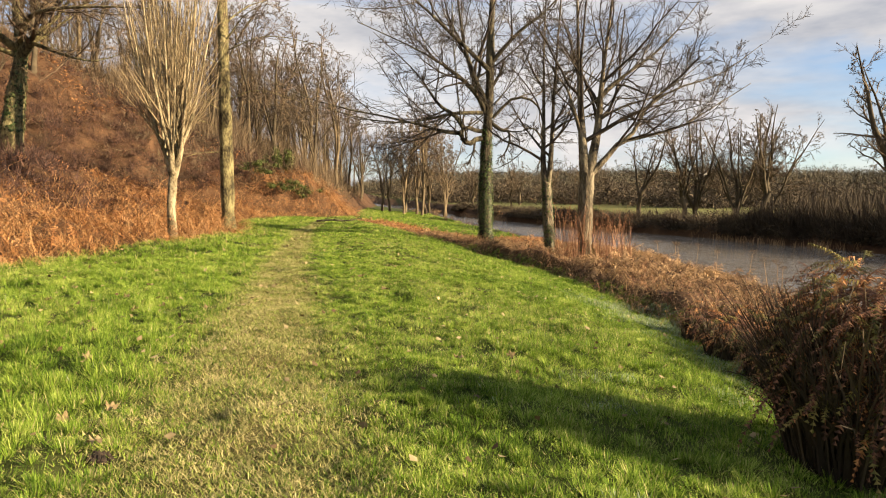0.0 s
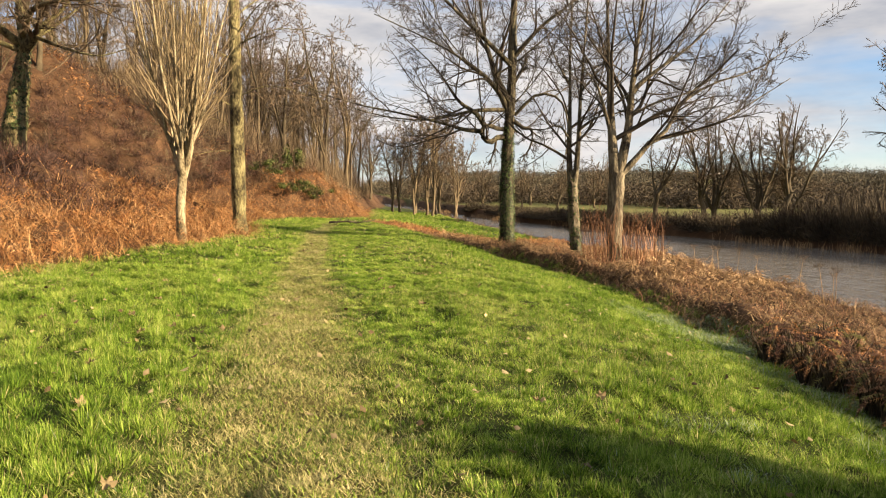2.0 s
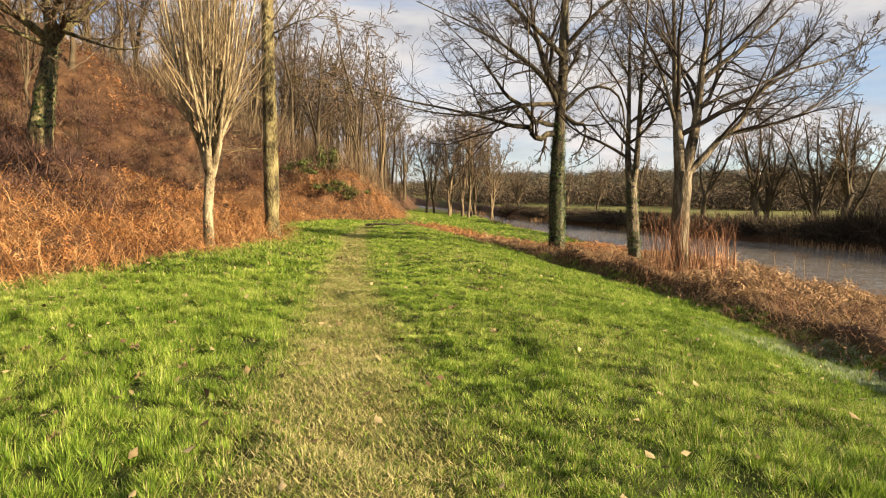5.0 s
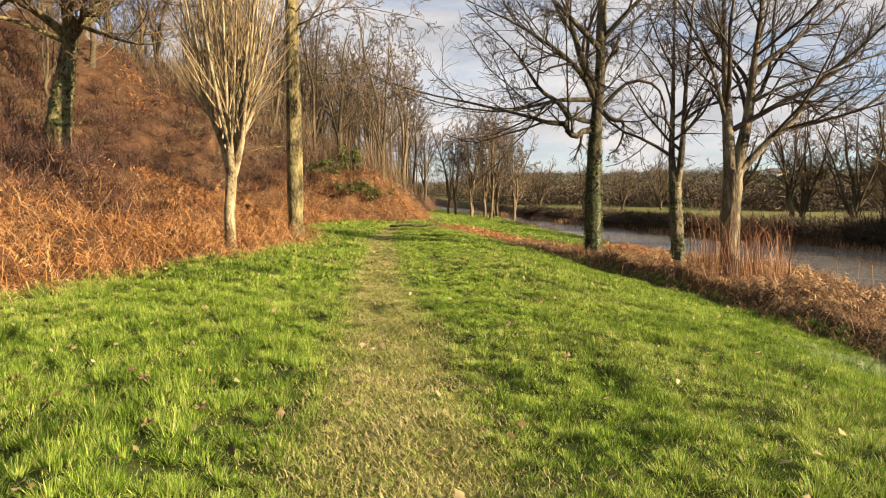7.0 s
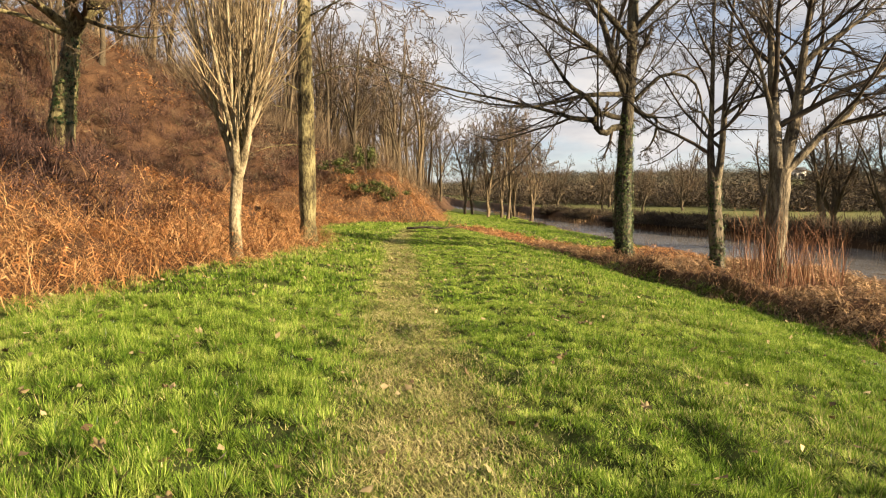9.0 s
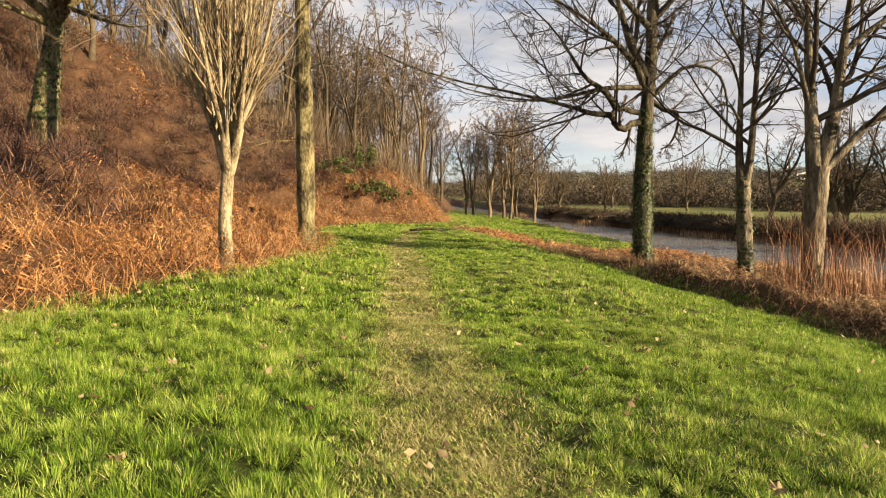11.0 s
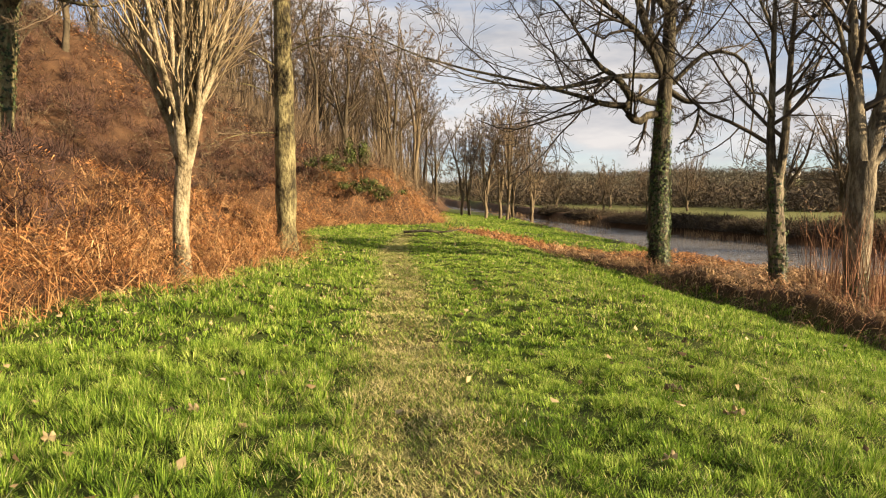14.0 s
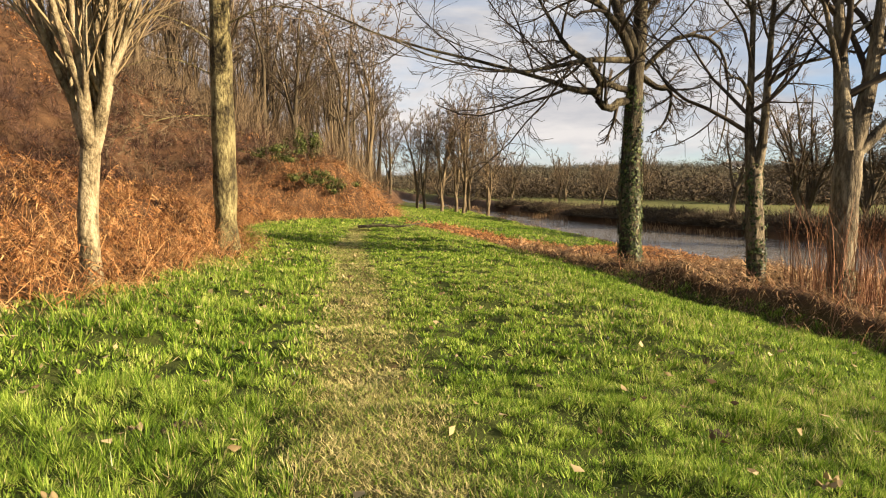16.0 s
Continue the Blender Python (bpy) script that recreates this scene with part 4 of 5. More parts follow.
stuff("bracken_stalks", *arcs(rng, P, rng.uniform(0.45, 1.25, len(P)), rng.uniform(0.3, 1.2, len(P)), rng.uniform(0.35, 1.35, len(P)), rng.uniform(0.006, 0.013, len(P))), STALK, "dry arching bracken stalks among the fronds", "undergrowth")

# brambles and dead fern along the river bank
NEARX = lambda y: np.interp(y, NEAR_Y, NEAR_X)
bank = lambda x, y: (x > edge(y) - 0.1 + 0.5 * (vnoise(x, y, 1.1, 41) - 0.4)) & (x < NEARX(y) - 0.9) & (y < 38.5) & (np.hypot(x - 8.2, y - 21.3) > 0.4) & (np.hypot(x - 6.1, y - 26) > 0.5)
fern_cover("riverside_bramble", scatter(rng, 1, 14, -6, 31, 15000, bank), rng, BRAMBLE, "tangled brown brambles along the river bank", 0.35, 0.8, 7, 0.11, (0.5, 1.3), (0.8, 1.8), 0.022, 0.007)
fern_cover("riverside_bracken", scatter(rng, 1, 14, 15, 31, 8000, lambda x, y: bank(x, y) & (x > edge(y) + 0.5) & (vnoise(x, y, 2.2, 43) > 0.5)), rng, REED, "pale buff dead bracken by the riverside trees", 0.4, 0.85, 6, 0.22, pin_w=0.04)
fern_cover("low_bracken", scatter(rng, 0, 14, 30, 38.5, 4500, bank), rng, BRACKEN, "low brown bracken between the two lawns", 0.2, 0.4, 5, 0.25, pin_w=0.04)
P = scatter(rng, 1, 14, 5, 29, 7000, bank)
stuff("bramble_canes", *arcs(rng, P, rng.uniform(0.6, 1.3, len(P)), rng.uniform(0.6, 1.3, len(P)), rng.uniform(0.9, 1.8, len(P)), rng.uniform(0.006, 0.012, len(P)), 4), SHOOT, "arching bramble canes on the river bank", "undergrowth")
P = scatter(rng, 1, 14, 2, 31, 60000, lambda x, y: bank(x, y) & (vnoise(x, y, 0.8, 44) > 0.35))
stuff("dead_grass_tangle", *arcs(rng, P, rng.uniform(0.3, 0.75, len(P)), rng.uniform(0.5, 1.25, len(P)), rng.uniform(0.6, 1.7, len(P)), rng.uniform(0.006, 0.013, len(P))), REED_DIM, "matted dead grass and stems on the bank", "undergrowth")
P = np.concatenate([scatter(rng, 7.0, 10.0, 19.6, 22.6, 700, lambda x, y: np.hypot(x - 8.6, y - 21.2) < 1.3)])
stuff("sapling_shoots", *blades(rng, P, rng.uniform(0.8, 2.5, len(P)), rng.uniform(0.007, 0.013, len(P)), rng.uniform(0.05, 0.6, len(P))), SHOOT, "thin reddish shoots round the tree foot", "sapling")
P = scatter(rng, 12, 36, -5, 90, 60000, lambda x, y: ((np.abs(x - np.interp(y, FAR_Y, FAR_X) - 0.2) < 0.5) & (vnoise(x, y, 4, 46) > 0.6)) | ((np.abs(x - np.interp(y, FAR_Y, FAR_X) + 0.9) < 0.5) & (vnoise(x, y, 7, 45) > 0.55)))
P[:, 2] = np.maximum(P[:, 2], WATER_Z - 0.05)
stuff("reeds", *blades(rng, P, rng.uniform(0.3, 0.65, len(P)), rng.uniform(0.02, 0.04, len(P)), rng.uniform(0.1, 0.9, len(P))), REED, "dry buff reeds along the far bank", "reeds")


def fern_bush():
    """The fern thicket beside the lawn: fronds thrown outwards from several crowns."""
    rng = np.random.default_rng(61)
    ob = tagged(new("fern_thicket"), "dense thicket of red-brown dead ferns beside the lawn", "bush")
    ob.matrix_world = pose(4.0, 4.4, float(height(4.0, 4.4)))
    # last two mounds: unseen, added to lengthen the shadow across the lawn
    mounds = ((3.33, 3.6, 1.45, 0.56, 1100), (4.25, 3.1, 1.6, 0.7, 500), (4.9, 5.0, 0.6, 0.7, 420), (5.0, 6.2, 0.75, 0.8, 360), (5.25, 7.4, 0.7, 0.8, 260), (5.6, 8.8, 0.65, 0.7, 180), (5.1, 2.7, 1.9, 0.8, 260), (6.2, 2.1, 2.4, 0.8, 260))
    foot_at = np.array((4.0, 4.4, float(height(4.0, 4.4))))
    for k, (cx, cy, tall, rad, count) in enumerate(mounds):
        for mat, share in ((BRACKEN_DARK, 0.55), (BRACKEN, 0.22), (FERN_GREEN, 0.23)):
            m = int(count * share)
            a = rng.uniform(0, 2 * np.pi, m)
            u = rng.uniform(0.05, 1, m) ** 0.6
            r = rad * u * 0.75
            z = tall * np.sqrt(np.clip(1 - (u * 0.85) ** 2, 0, 1)) * rng.uniform(0.45, 1.0, m)
            Q = np.stack([cx + np.cos(a) * r, cy + np.sin(a) * r, height(cx + np.cos(a) * r, cy + np.sin(a) * r) + z], 1) - foot_at
            V, F = fronds(rng, Q, a + rng.normal(0, 0.8, m), rng.uniform(0.22, 0.45, m), rng.uniform(0.0, 0.9, m), rng.uniform(0.2, 1.3, m), 16, 0.15, 0.004, 0.012)
            tagged(part("fern_clump", V, F, mat, ob), kind="stuff")
        # stems fill each crown; their dark colour stands for the shade inside
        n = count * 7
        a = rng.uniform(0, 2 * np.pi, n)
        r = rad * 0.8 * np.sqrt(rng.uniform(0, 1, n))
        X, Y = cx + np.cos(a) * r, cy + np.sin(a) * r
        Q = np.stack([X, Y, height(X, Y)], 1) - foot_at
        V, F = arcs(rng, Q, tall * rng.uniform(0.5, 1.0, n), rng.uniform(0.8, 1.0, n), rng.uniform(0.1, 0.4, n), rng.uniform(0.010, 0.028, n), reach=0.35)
        tagged(part("shaded_stem_mass", V, F, SCRUB_SHADED, ob), kind="stuff")


fern_bush()


def leafy_bush(name, label, x, y, w, tall, count, size, seed):
    rng = np.random.default_rng(seed)
    ob = tagged(new(name), label, "bush")
    ob.matrix_world = pose(x, y, float(height(x, y)) - 0.1)
    stems = [limb([(0, 0, 0), (math.cos(a) * w * 0.25, math.sin(a) * w * 0.25, tall * 0.4), (math.cos(a) * w * 0.45, math.sin(a) * w * 0.45, tall * 0.8)], 0.03, 0.01, 6) for a in np.arange(9) * 0.7]
    part("stems", *tubes(stems, 4), BARK_WOOD, ob)
    lumps = rng.normal(0, 1, (14, 3)) * np.array((w * 0.36, w * 0.36, tall * 0.24)) + np.array((0, 0, tall * 0.55))
    c = lumps[rng.integers(0, 14, count)]
    N = rng.normal(0, 1, (count, 3))
    N /= np.linalg.norm(N, axis=1)[:, None]
    P = c + N * np.array((w * 0.16, w * 0.16, tall * 0.22)) * rng.uniform(0.3, 1.2, (count, 1))
    P[:, 2] = np.maximum(P[:, 2], 0.05)
    tagged(part("foliage", *leaf_cloud(P, N, size, rng), SHRUB, ob), kind="stuff")


leafy_bush("evergreen_shrub", "sprawling green evergreen shrub on the bank", -3.3, 40.7, 2.0, 0.9, 1300, 0.06, 71)
leafy_bush("evergreen_shrub", "dark green holly shrub above the bank", -3.4, 43.4, 1.5, 1.9, 1400, 0.07, 72)
leafy_bush("evergreen_shrub", "trailing green shrub on the bracken bank", -4.9, 41.3, 2.4, 0.9, 1000, 0.07, 73)
leafy_bush("evergreen_shrub", "low green bramble patch on the bracken bank", -2.2, 41.4, 1.6, 0.8, 700, 0.06, 74)


# scrub among the hillside trees and beyond the river
def brush(rng, P, tall, wide, twigs, w, low=0.05, fuzz=0.0):
    """Rounded leafless bushes: slivers that fan out from the foot towards a domed outline."""
    n = len(P) * twigs
    a, u = rng.uniform(0, 2 * np.pi, n), rng.uniform(low, 1, n)
    c = np.sqrt(1 - u * u)
    size = np.stack([np.repeat(wide, twigs) * 0.5, np.repeat(wide, twigs) * 0.5, np.repeat(tall, twigs)], 1)
    out = np.stack([np.cos(a) * c, np.sin(a) * c, u], 1) * size * (0.75 + 0.35 * vnoise(a * 2 + np.repeat(P[:, 0], twigs), u * 3 + np.repeat(P[:, 1], twigs), 1.0, 48))[:, None]
    r0 = rng.uniform(0.0, 0.75, n)[:, None]
    r1 = np.minimum(r0 + rng.uniform(0.2, 0.5, n)[:, None], 1.06)
    base = np.repeat(P, twigs, 0)
    p = base + out * r0 + rng.normal(0, 0.06, (n, 3)) * size
    t = base + out * r1 + rng.normal(0, 0.09, (n, 3)) * size
    if fuzz:
        p, t = base + out * (0.55 + 0.45 * r0), base + out * (0.55 + 0.45 * r0) + rng.normal(0, fuzz, (n, 3))
    p[:, 2] = np.maximum(p[:, 2], base[:, 2] - 0.1)
    sd = np.cross(t - p, rng.normal(0, 1, (n, 3)))
    sd *= (w * rng.uniform(0.5, 1.5, n) / 2 / (np.linalg.norm(sd, axis=1) + 1e-9))[:, None]
    return np.stack([p - sd, p + sd, t], 1).reshape(-1, 3), np.arange(3 * n).reshape(-1, 3)


P = scatter(rng, -40, 8, 34, 90, 3600, lambda x, y: (D(x, y) > np.where(y > 40, 1.4, 4)) & (D(x, y) < 30) & (vnoise(x, y, 5, 47) > 0.3) & ~HIGH_GRASS(x, y))
stuff("hillside_scrub", *brush(rng, P, rng.uniform(0.5, 1.4, len(P)) + 2.0 * sstep(40, 47, P[:, 1]) * rng.uniform(0, 1, len(P)), rng.uniform(0.8, 2.4, len(P)), 60, 0.022), SCRUB, "leafless brown scrub among the hillside trees", "scrub")
P = scatter(rng, -30, 0, 12, 48, 4200, lambda x, y: (D(x, y) > 3.2) & (D(x, y) < 21) & ~HIGH_GRASS(x, y) & (vnoise(x, y, 2.6, 34) > 0.40))
stuff("slope_brush", *brush(rng, P, rng.uniform(0.5, 1.2, len(P)), rng.uniform(0.9, 2.0, len(P)), 90, 0.018), BRAMBLE_DARK, "dark tangled brush on the bracken slope", "scrub")
fy = np.concatenate([rng.uniform(5, 92, 1500), rng.uniform(24, 40, 450)])
fy = fy[(fy < 48) | (vnoise(fy, fy * 0 + 2, 3.0, 49) > 0.48)]
NB = len(fy)
fx = np.interp(fy, FAR_Y, FAR_X) + 0.3 + rng.uniform(0, 1, NB) ** 2.0 * (2.5 + 7 * sstep(48, 34, fy))
P = np.stack([fx, fy, height(fx, fy)], 1)
# dark colour carries the shade of the bank's side turned from the sun
stuff("far_bank_scrub", *brush(rng, P, rng.uniform(0.35, 0.8, NB) + rng.uniform(0.2, 1.0, NB) * (0.32 + 0.6 * sstep(52, 42, fy) + 1.9 * sstep(41, 34, fy)), rng.uniform(1.4, 3.2, NB), 120, 0.034, 0.0), SCRUB_SHADED, "dark leafless thicket along the far bank", "scrub")
P = scatter(rng, -40, 1, 38, 100, 2600, lambda x, y: (D(x, y) > 2.5) & (D(x, y) < 36) & (x < 0.05 * y - 1.5) & (x > -13 - 0.25 * (y - 40)) & (y > 42))
stuff("hazel_scrub", *brush(rng, P, rng.uniform(1.2, 4.4, len(P)), rng.uniform(1.6, 3.6, len(P)), 80, 0.022), SCRUB, "tall leafless brown hazel scrub between the trees", "scrub")
P = scatter(rng, 2, 14, 40, 90, 260, lambda x, y: (x > NEARX(y) - 2.6) & (x < NEARX(y) - 0.6))
stuff("near_bank_scrub", *brush(rng, P, rng.uniform(0.3, 0.8, len(P)), rng.uniform(0.6, 1.4, len(P)), 60, 0.02), BRAMBLE, "low brown growth along the near bank", "scrub")


def far_woods():
    rng = np.random.default_rng(91)
    th = np.radians(rng.uniform(-16, 62, 5200))
    r = 185 + 300 * rng.uniform(0, 1, 5200) ** 1.2
    x, y = r * np.sin(th), r * np.cos(th)
    k = (vnoise(x, y, 45, 93) > 0.25) & (foot(y) - x < 0) & ~((np.abs(np.degrees(th) - 30.5) < 0.9) & (r < 336))
    x, y = x[k], y[k]
    P = np.stack([x, y, height(x, y, False)], 1)
    V, F = brush(rng, P, rng.uniform(3.0, 5.5, len(P)) + 5.0 * vnoise(x, y, 24, 95) ** 2.5, rng.uniform(6, 11, len(P)), 100, 0.15, 0.1, 0.6)
    stuff("far_woods", V, F, FAR_WOOD, "leafless brown woods on the far hills", "woods")
    th = np.radians(rng.uniform(-4, 60, 1500))
    r = rng.choice([100, 108, 124, 140], 1500) + rng.normal(0, 3.0, 1500) + 8 * np.sin(th * 9)
    x, y = r * np.sin(th), r * np.cos(th)
    k = (x > np.interp(y, FAR_Y, FAR_X) + 3) & (vnoise(x, y, 12, 94) > 0.22)
    P = np.stack([x[k], y[k], height(x[k], y[k], False)], 1)
    V, F = brush(rng, P, rng.uniform(1.6, 5.6, k.sum()), rng.uniform(3.0, 6.5, k.sum()), 100, 0.10, 0.0, 0.42)
    # distant shade is put into the dark colour of these thickets
    stuff("hedges", V, F, SCRUB_SHADED, "leafless brown thickets round the far meadow", "hedge")


far_woods()


# ---- grass ----
def lawn_keep(x, y):
    return (foot(y) - x < 0.25 * vnoise(x, y, 0.5, 51)) & (x < edge(y) + 0.3) & (x < NEARX(y) - 1.5)


def grass_patch(name, label, x0, x1, y0, y1, tufts, each, wide, seed, tall=1.0, spread=0.085, short=0):
    """Separate tufts of blades splayed from their roots over short grass; thin and dry along the path."""
    rng = np.random.default_rng(seed)
    area = (x1 - x0) * (y1 - y0)
    m = int(area * tufts)
    cx, cy = rng.uniform(x0, x1, m), rng.uniform(y0, y1, m)
    wr = np.clip(wear(cx, cy), 0, 1)
    k = lawn_keep(cx, cy) & ((cx > -1.7 - 0.46 * cy) | (rng.uniform(0, 1, m) < 0.2)) & (rng.uniform(0, 1, m) < 1.0 - 0.9 * wr)
    cx, cy = cx[k], cy[k]
    m = len(cx)
    lush = 0.5 * vnoise(cx, cy, 0.9, 1) + 0.5 * vnoise(cx, cy, 0.3, 2)
    left = 0.85 * sstep(-0.4, -2.4, cx) + 0.60 * sstep(0.4, 2.4, cx)
    vigour = rng.uniform(0.2, 1.45, m) * (0.5 + 1.0 * lush)
    size = np.repeat(spread * rng.uniform(0.55, 1.35, m), each)
    top = np.repeat((0.030 + (0.032 + 0.042 * left) * vigour) * tall, each)
    sway = np.repeat(rng.normal(0, 0.22, (m, 2)), each, 0)
    n = m * each
    a, r = rng.uniform(0, 2 * np.pi, n), np.sqrt(rng.uniform(0, 1, n))
    x, y = np.repeat(cx, each) + np.cos(a) * r * size, np.repeat(cy, each) + np.sin(a) * r * size
    h = top * (1.0 - 0.45 * r * r) * rng.uniform(0.6, 1.15, n)
    lean = 0.12 + 0.85 * r + rng.normal(0, 0.2, n)
    if short:
        q = int(area * short)
        X, Y = rng.uniform(x0, x1, q), rng.uniform(y0, y1, q)
        k = lawn_keep(X, Y) & (X > -1.7 - 0.46 * Y) & ((X > 0.2) | (rng.uniform(0, 1, q) < 0.4))
        X, Y = X[k], Y[k]
        q = len(X)
        x, y, a = np.concatenate([x, X]), np.concatenate([y, Y]), np.concatenate([a, rng.uniform(0, 2 * np.pi, q)])
        h, lean = np.concatenate([h, rng.uniform(0.015, 0.034, q)]), np.concatenate([lean, rng.uniform(0.2, 1.4, q)])
        sway = np.concatenate([sway, np.zeros((q, 2))])
        n += q
    wr = np.clip(wear(x, y), 0, 1)
    h = h * (1 - 0.5 * wr)
    dx, dy = np.cos(a) * lean + sway[:, 0], np.sin(a) * lean + sway[:, 1]
    dry = rng.uniform(0, 1, n) < 0.05 + 0.80 * wr + 0.10 * (vnoise(x, y, 1.7, 55) > 0.66) + 0.14 * sstep(0.1, 1.4, x) * vnoise(x, y, 0.8, 57) * (1 - sstep(2.5, 4, x)) + 0.30 * np.exp(-np.maximum(x - foot(y), 0) / 0.6)
    frost = rng.uniform(0, 1, n) < 0.5 * sstep(edge(y) - 1.9, edge(y) - 0.6, x) * (y < 13) * (vnoise(x, y, 0.6, 56) > 0.4) + 0.15 * (vnoise(x, y, 0.5, 59) > 0.70) * sstep(0.6, 2.0, x) * (y < 7) + 0.003
    V, F = blades(rng, np.stack([x, y, height(x, y) - 0.006], 1), h, wide * rng.uniform(0.6, 1.4, n), np.clip(np.hypot(dx, dy), 0.05, 1.45), az=np.arctan2(dy, dx) + rng.normal(0, 0.35, n), plain=True)
    stuff(name, V, F, [GRASS, STRAW, FROST], label, "grass", index=np.where(frost, 2, np.where(dry, 1, 0)))


grass_patch("lawn_grass", "lush green tufted grass with a worn path", -8.5, 6.2, 2.2, 8.5, 80, 92, 0.0050, 111, 1.05, 0.078, 3600)
grass_patch("lawn_grass", "lush green tufted grass with a worn path", -8.0, 6.4, 8.5, 14.5, 80, 82, 0.0056, 112, 1.05, 0.078, 3600)
grass_patch("lawn_grass", "green grass where the walk begins", -9.5, 6.2, -8, 2.2, 60, 10, 0.028, 110, 1.0, 0.08)
grass_patch("lawn_grass", "green grass beside the dead bracken", -7.0, 6.6, 14.5, 22, 70, 30, 0.013, 113, 1.05, 0.085, 450)
grass_patch("lawn_grass", "short green grass where the path narrows", -6.0, 6.2, 22, 36, 60, 12, 0.026, 114, 1.1, 0.10, 250)
grass_patch("lawn_grass", "distant green grass by the river bend", -6.0, 11.0, 36, 80, 30, 8, 0.05, 115, 1.3, 0.12)


def trodden_grass(y0, y1, density, wide, seed):
    """Short flattened straw-coloured grass along the path."""
    rng = np.random.default_rng(seed)
    n = int(3.4 * (y1 - y0) * density)
    x, y = rng.uniform(-2.6, 0.8, n), rng.uniform(y0, y1, n)
    k = rng.uniform(0, 1, n) < np.clip(wear(x, y) * 1.5, 0, 1)
    x, y = x[k], y[k]
    n = len(x)
    V, F = blades(rng, np.stack([x, y, height(x, y) - 0.008], 1), rng.uniform(0.022, 0.05, n), wide * rng.uniform(0.6, 1.4, n), rng.uniform(0.7, 1.45, n), plain=True)
    green = (rng.uniform(0, 1, n) < 0.06 + 0.36 * vnoise(x, y, 0.25, 58)).astype(int)
    stuff("path_grass", V, F, [STRAW, GRASS], "short trodden straw-coloured grass on the path", "grass", index=green)


trodden_grass(2.2, 14.5, 6500, 0.007, 117)
trodden_grass(14.5, 34, 2600, 0.013, 118)


def fallen_leaves():
    rng = np.random.default_rng(121)
    n = 8500
    x, y = rng.uniform(-8, 6, n), rng.uniform(2.4, 34, n)
    near_edge = np.exp(-np.maximum(x - foot(y), 0) / 1.3)
    k = lawn_keep(x, y) & (x > foot(y)) & (rng.uniform(0, 1, n) < 0.20 + 0.8 * near_edge)
    x, y = x[k], y[k]
    n = len(x)
    N = rng.normal(0, 0.45, (n, 3)) + np.array((0, 0, 1.0))
    N /= np.linalg.norm(N, axis=1)[:, None]
    P = np.stack([x, y, height(x, y) + rng.uniform(0.03, 0.07, n)], 1)
    V, F = leaf_cloud(P, N, 0.036, rng)
    stuff("fallen_leaves", V, F, LEAF_DRY, "scattered dry brown fallen leaves", "leaves")


fallen_leaves()


def fallen_branch():
    rng = np.random.default_rng(131)
    ob = tagged(new("fallen_branch"), "dark fallen branch with twigs lying on the grass", "branch")
    ob.matrix_world = pose(-0.1, 32.4, float(height(-0.1, 32.4)) + 0.08)
    main = limb([(-0.9, 0.2, 0.02), (-0.2, 0.0, 0.07), (0.6, -0.1, 0.05), (1.3, 0.15, 0.16)], 0.055, 0.02)
    part("stem", *tubes([main], 7), BARK_OLD, ob, smooth=True)
    tw = sprout(rng, [main], 16, 55, 0.35, 0.4, 5, 0.15, 0.05, 0.1, 0.008)
    tagged(part("twig_mass", *tubes(tw, 4), TWIG_DARK, ob), kind="stuff")


fallen_branch()


# ---- small things ----
SOIL = material("soil", [(0.35, (0.012, 0.009, 0.006)), (0.5, (0.04, 0.028, 0.018)), (0.65, (0.085, 0.062, 0.04))], 9, 6, 0.95, 0.8, 60, 0.5)


def molehill(x, y, r, tall, seed):
    """A low heap of crumbled earth: a noisy dome with clods on it."""
    rng = np.random.default_rng(seed)
    ob = tagged(new("molehill"), "low heap of dark crumbled earth in the grass", "molehill", "molehills on the lawn")
    ob.matrix_world = pose(x, y, float(height(x, y)) - 0.02, 0, 0, seed * 40)
    rings, seg = 7, 18
    V = [(0, 0, tall)]
    for i in range(1, rings):
        for j in range(seg):
            a, q = 2 * math.pi * j / seg, i / (rings - 1)
            rr = r * q * (1 + 0.25 * math.sin(3 * a + seed) + 0.15 * rng.normal())
            V.append((rr * math.cos(a), 0.8 * rr * math.sin(a), tall * (1 - q * q) * (1 + 0.2 * rng.normal()) - 0.02 * q))
    F = []
    for j in range(seg):
        F.append((0, 1 + j, 1 + (j + 1) % seg))
    for i in range(rings - 2):
        for j in range(seg):
            a, b = 1 + i * seg + j, 1 + i * seg + (j + 1) % seg
            F += [(a, a + seg, b), (b, a + seg, b + seg)]
    part("mound", V, F, SOIL, ob, smooth=False)
    n = 46
    a, q = rng.uniform(0, 2 * np.pi, n), rng.uniform(0, 1.15, n) ** 0.7
    C = np.stack([r * q * np.cos(a), 0.8 * r * q * np.sin(a), tall * np.clip(1 - q * q, 0, 1) + 0.004], 1)
    base = np.array([(1, 0, 0), (-1, 0, 0), (0, 1, 0), (0, -1, 0), (0, 0, 1), (0, 0, -1)], float)
    tri = np.array([(0, 2, 4), (2, 1, 4), (1, 3, 4), (3, 0, 4), (2, 0, 5), (1, 2, 5), (3, 1, 5), (0, 3, 5)])
    S = rng.uniform(0.008, 0.03, (n, 1, 1)) * rng.uniform(0.6, 1.4, (n, 6, 1))
    V = (C[:, None, :] + base[None] * S).reshape(-1, 3)
    F = (np.arange(n)[:, None, None] * 6 + tri[None]).reshape(-1, 3)
    tagged(part("clod_mass", V, F, SOIL, ob), kind="stuff")


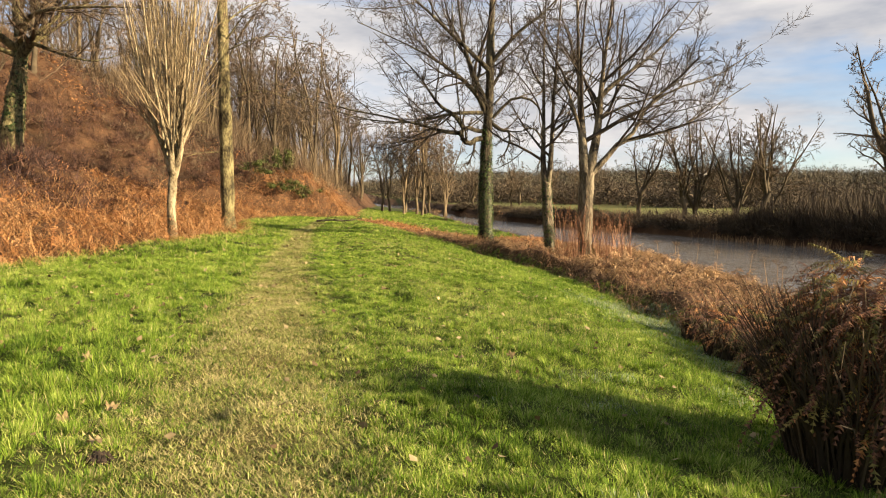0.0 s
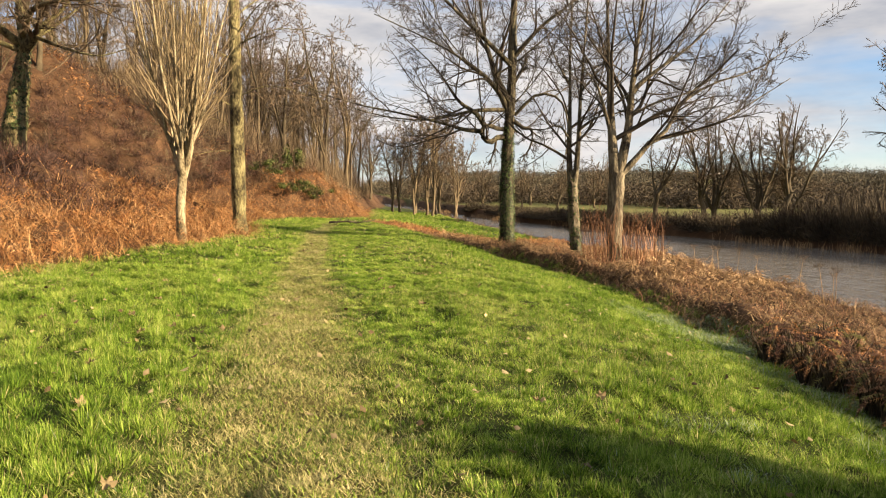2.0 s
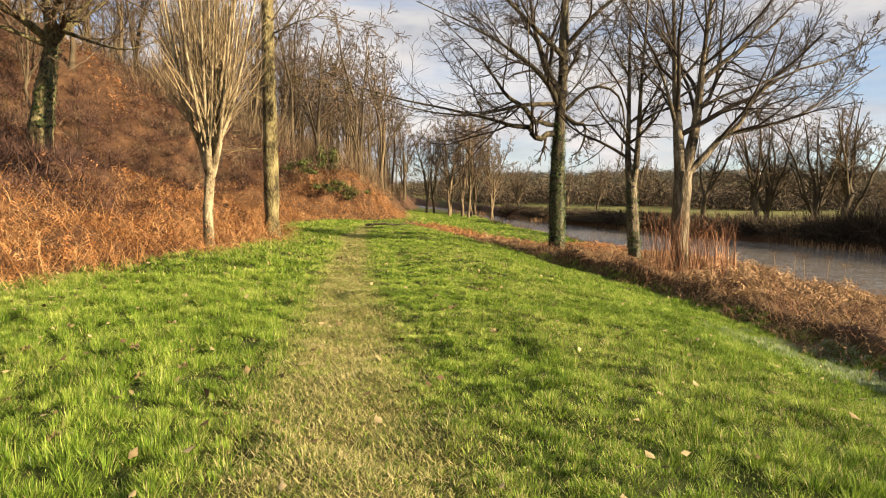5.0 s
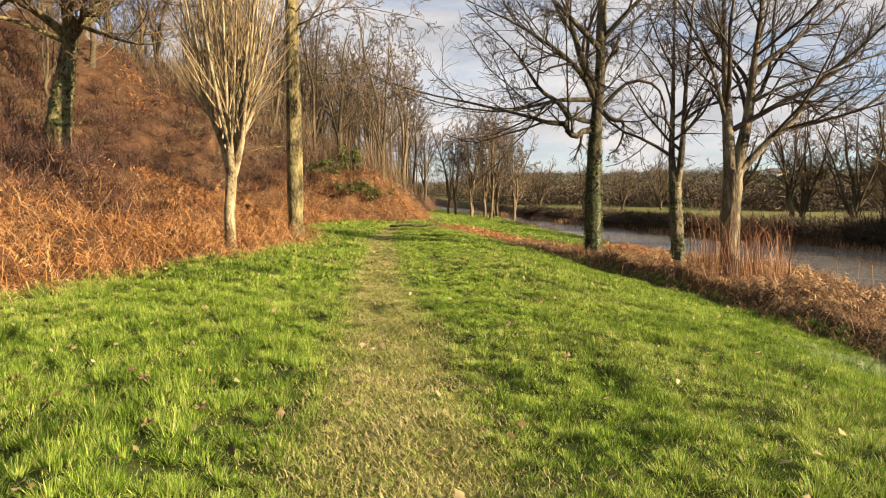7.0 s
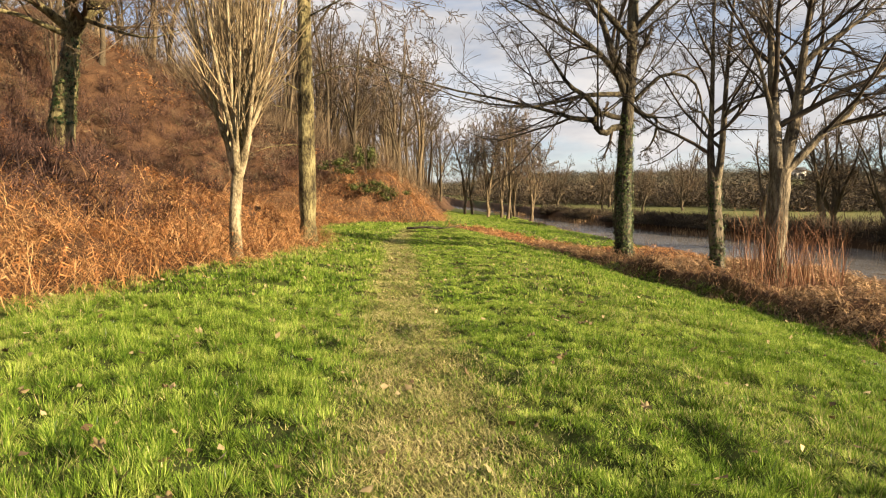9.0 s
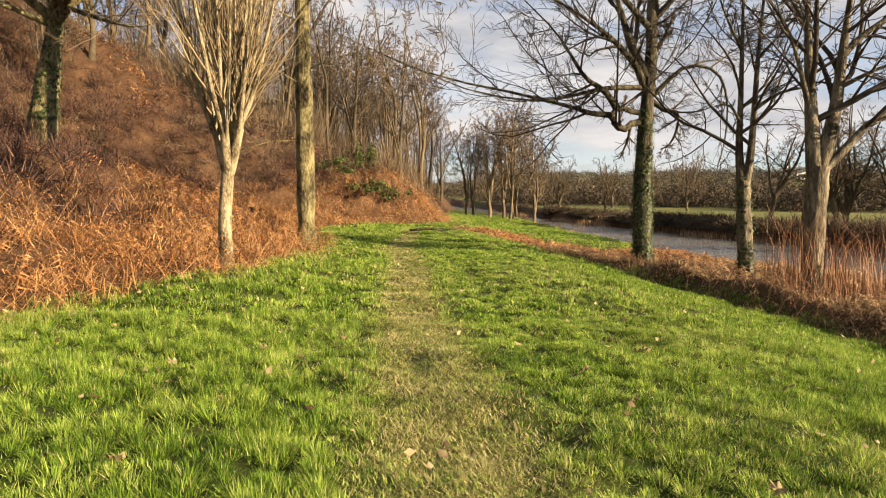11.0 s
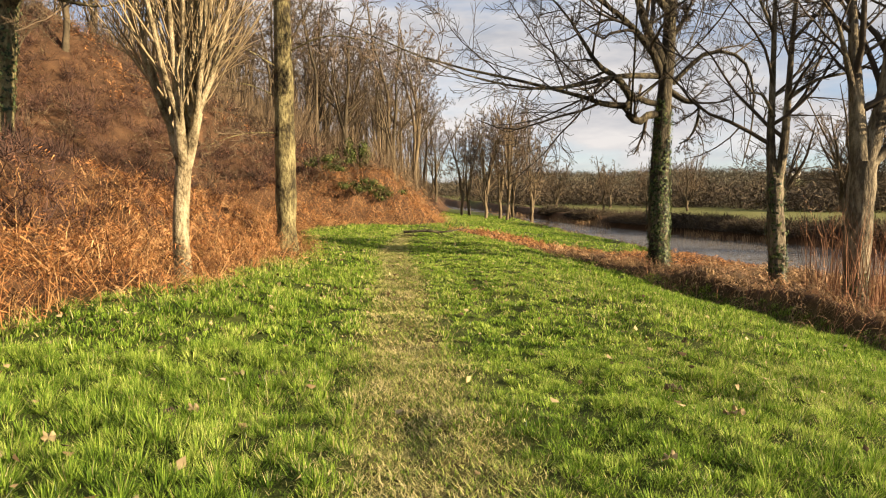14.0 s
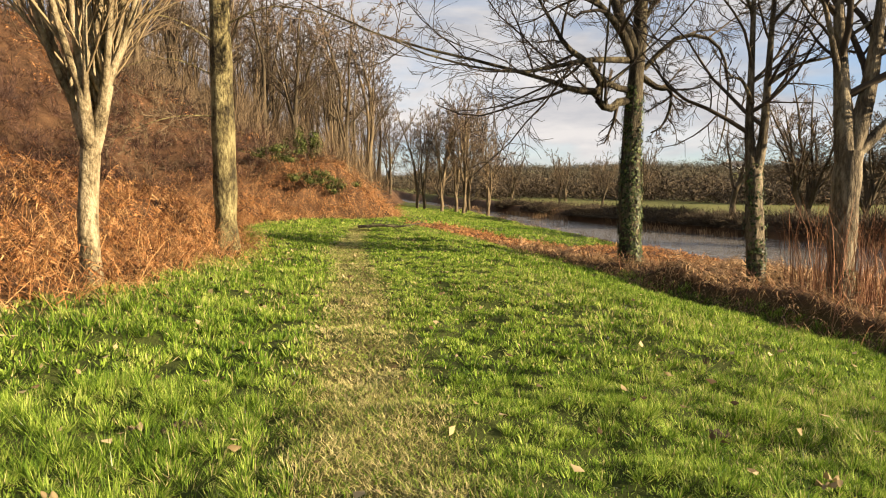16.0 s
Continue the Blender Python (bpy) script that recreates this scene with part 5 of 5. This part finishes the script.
for k, (x, y, r, tall) in enumerate(((-2.2, 13.7, 0.30, 0.07), (-2.65, 12.65, 0.16, 0.04), (-1.52, 4.30, 0.14, 0.035), (-1.3, 3.75, 0.10, 0.03), (0.95, 13.25, 0.16, 0.05), (-3.3, 12.2, 0.15, 0.04), (2.45, 4.5, 0.10, 0.03))):
    molehill(x, y, r * 0.6, tall * 0.7, k + 1)


def big_leaf():
    """A curled, lobed dry leaf with a stalk."""
    n = 30
    V, F = [(0.0, 0.0, 0.0)], []
    for i in range(n):
        a = 2 * math.pi * i / n
        r = 0.048 * (0.62 + 0.38 * abs(math.cos(2.5 * a)) ** 0.7)
        x, y = r * math.cos(a), r * math.sin(a) * 0.85
        V.append((x, y, 0.030 * (x / 0.07) ** 2 + 0.016 * math.sin(5 * a) + 0.012 * (y / 0.07)))
    for i in range(n):
        F.append((0, 1 + i, 1 + (i + 1) % n))
    ob = new("fallen_leaf", bulk_mesh("fallen_leaf", V, F, LEAF_DRY, smooth=True))
    return tagged(ob, "large curled dry brown leaf on the grass", "leaf", "large fallen leaves")


leaf = big_leaf()
spots = ((-1.5, 4.55), (-1.72, 4.34), (-1.36, 3.86), (-2.09, 8.24), (-2.3, 7.92), (-2.68, 8.89), (-2.69, 10.0), (0.67, 9.62), (0.41, 10.94), (0.25, 11.61), (0.95, 12.34), (1.05, 12.42), (-2.04, 5.68), (1.06, 5.64), (1.56, 5.74), (-2.33, 6.67), (-3.18, 12.24), (-2.42, 13.62), (-2.5, 12.7), (-3.7, 9.12))
for k, (x, y) in enumerate(spots):
    m = pose(x, y, float(height(x, y)) + 0.045, 25 * math.sin(k * 1.7), 22 * math.cos(k * 2.3), 67 * k)
    if k == 0:
        leaf.matrix_world = m
    else:
        copy_thing(leaf, m)


def hogweed(seed):
    """A dead stem with a flat head of dry rays."""
    rng = np.random.default_rng(seed)
    ob = tagged(new("dried_hogweed"), "tall dead hogweed stalk with a flat seed head", "plant", "dead stalks on the bank")
    stem = limb([(0, 0, 0), (0.02, 0.01, 0.45), (0.05, 0.0, 0.9)], 0.009, 0.006, 6)
    part("stem", *tubes([stem], 5), REED, ob)
    rays, tip = [], stem[0][-1]
    for k in range(14):
        a, o = k * 2.4, 0.03 + 0.08 * (k / 14) ** 0.5
        e = tip + np.array((math.cos(a) * o, math.sin(a) * o, 0.07 + 0.02 * rng.normal()))
        rays.append(limb([tip, (tip + e) / 2 + np.array((0, 0, -0.01)), e], 0.003, 0.002, 4))
        for j in range(4):
            rays.append(limb([e, e + np.array((rng.normal() * 0.012, rng.normal() * 0.012, 0.015)), e + np.array((rng.normal() * 0.02, rng.normal() * 0.02, 0.022))], 0.002, 0.004, 3))
    part("seed_head", *tubes(rays, 3), BRAMBLE, ob, "dry brown flat seed head")
    return ob


weed = hogweed(5)
rng = np.random.default_rng(141)
for k in range(13):
    y = rng.uniform(12, 22)
    x = rng.uniform(9.6, 12.0)
    m = pose(x, y, float(height(x, y)) - 0.02, rng.uniform(-6, 6), rng.uniform(-6, 6), rng.uniform(0, 360))
    if k == 0:
        weed.matrix_world = m
    else:
        copy_thing(weed, m)


def cottage():
    """A small white house far off among the trees."""
    x, y = 340 * math.sin(radians(30.5)), 340 * math.cos(radians(30.5))
    ob = tagged(new("cottage"), "small white cottage with a slate roof among trees", "house")
    ob.matrix_world = pose(x, y, float(height(x, y, False)) - 0.2, 0, 0, -20)

    def box(x0, x1, y0, y1, z0, z1):
        V = [(a, b, c) for c in (z0, z1) for a, b in ((x0, y0), (x1, y0), (x1, y1), (x0, y1))]
        return V, [(0, 3, 2, 1), (4, 5, 6, 7), (0, 1, 5, 4), (1, 2, 6, 5), (2, 3, 7, 6), (3, 0, 4, 7)]
    part("wall", *box(-4, 4, -2.5, 2.5, 0, 3.6), STONE, ob)
    V = [(-4.2, -2.8, 3.55), (4.2, -2.8, 3.55), (4.2, 0, 5.6), (-4.2, 0, 5.6), (-4.2, 2.8, 3.55), (4.2, 2.8, 3.55)]
    roof = part("roof", V, [(0, 1, 2, 3), (3, 2, 5, 4)], SLATE, ob)
    for sx in (-4.0, 4.0):
        part("gable", [(sx, -2.5, 3.6), (sx, 2.5, 3.6), (sx, 0, 5.45)], [(0, 1, 2)], STONE, ob)
    part("chimney", *box(-3.6, -2.9, -0.4, 0.4, 4.9, 6.4), STONE, roof)
    for wx in (-2.6, 0.0, 2.6):
        w = part("window", *box(wx - 0.5, wx + 0.5, -2.56, -2.45, 1.2, 2.5), SLATE, ob)
    part("door", *box(1.0, 1.8, -2.56, -2.45, 0, 2.0), SLATE, ob)


cottage()
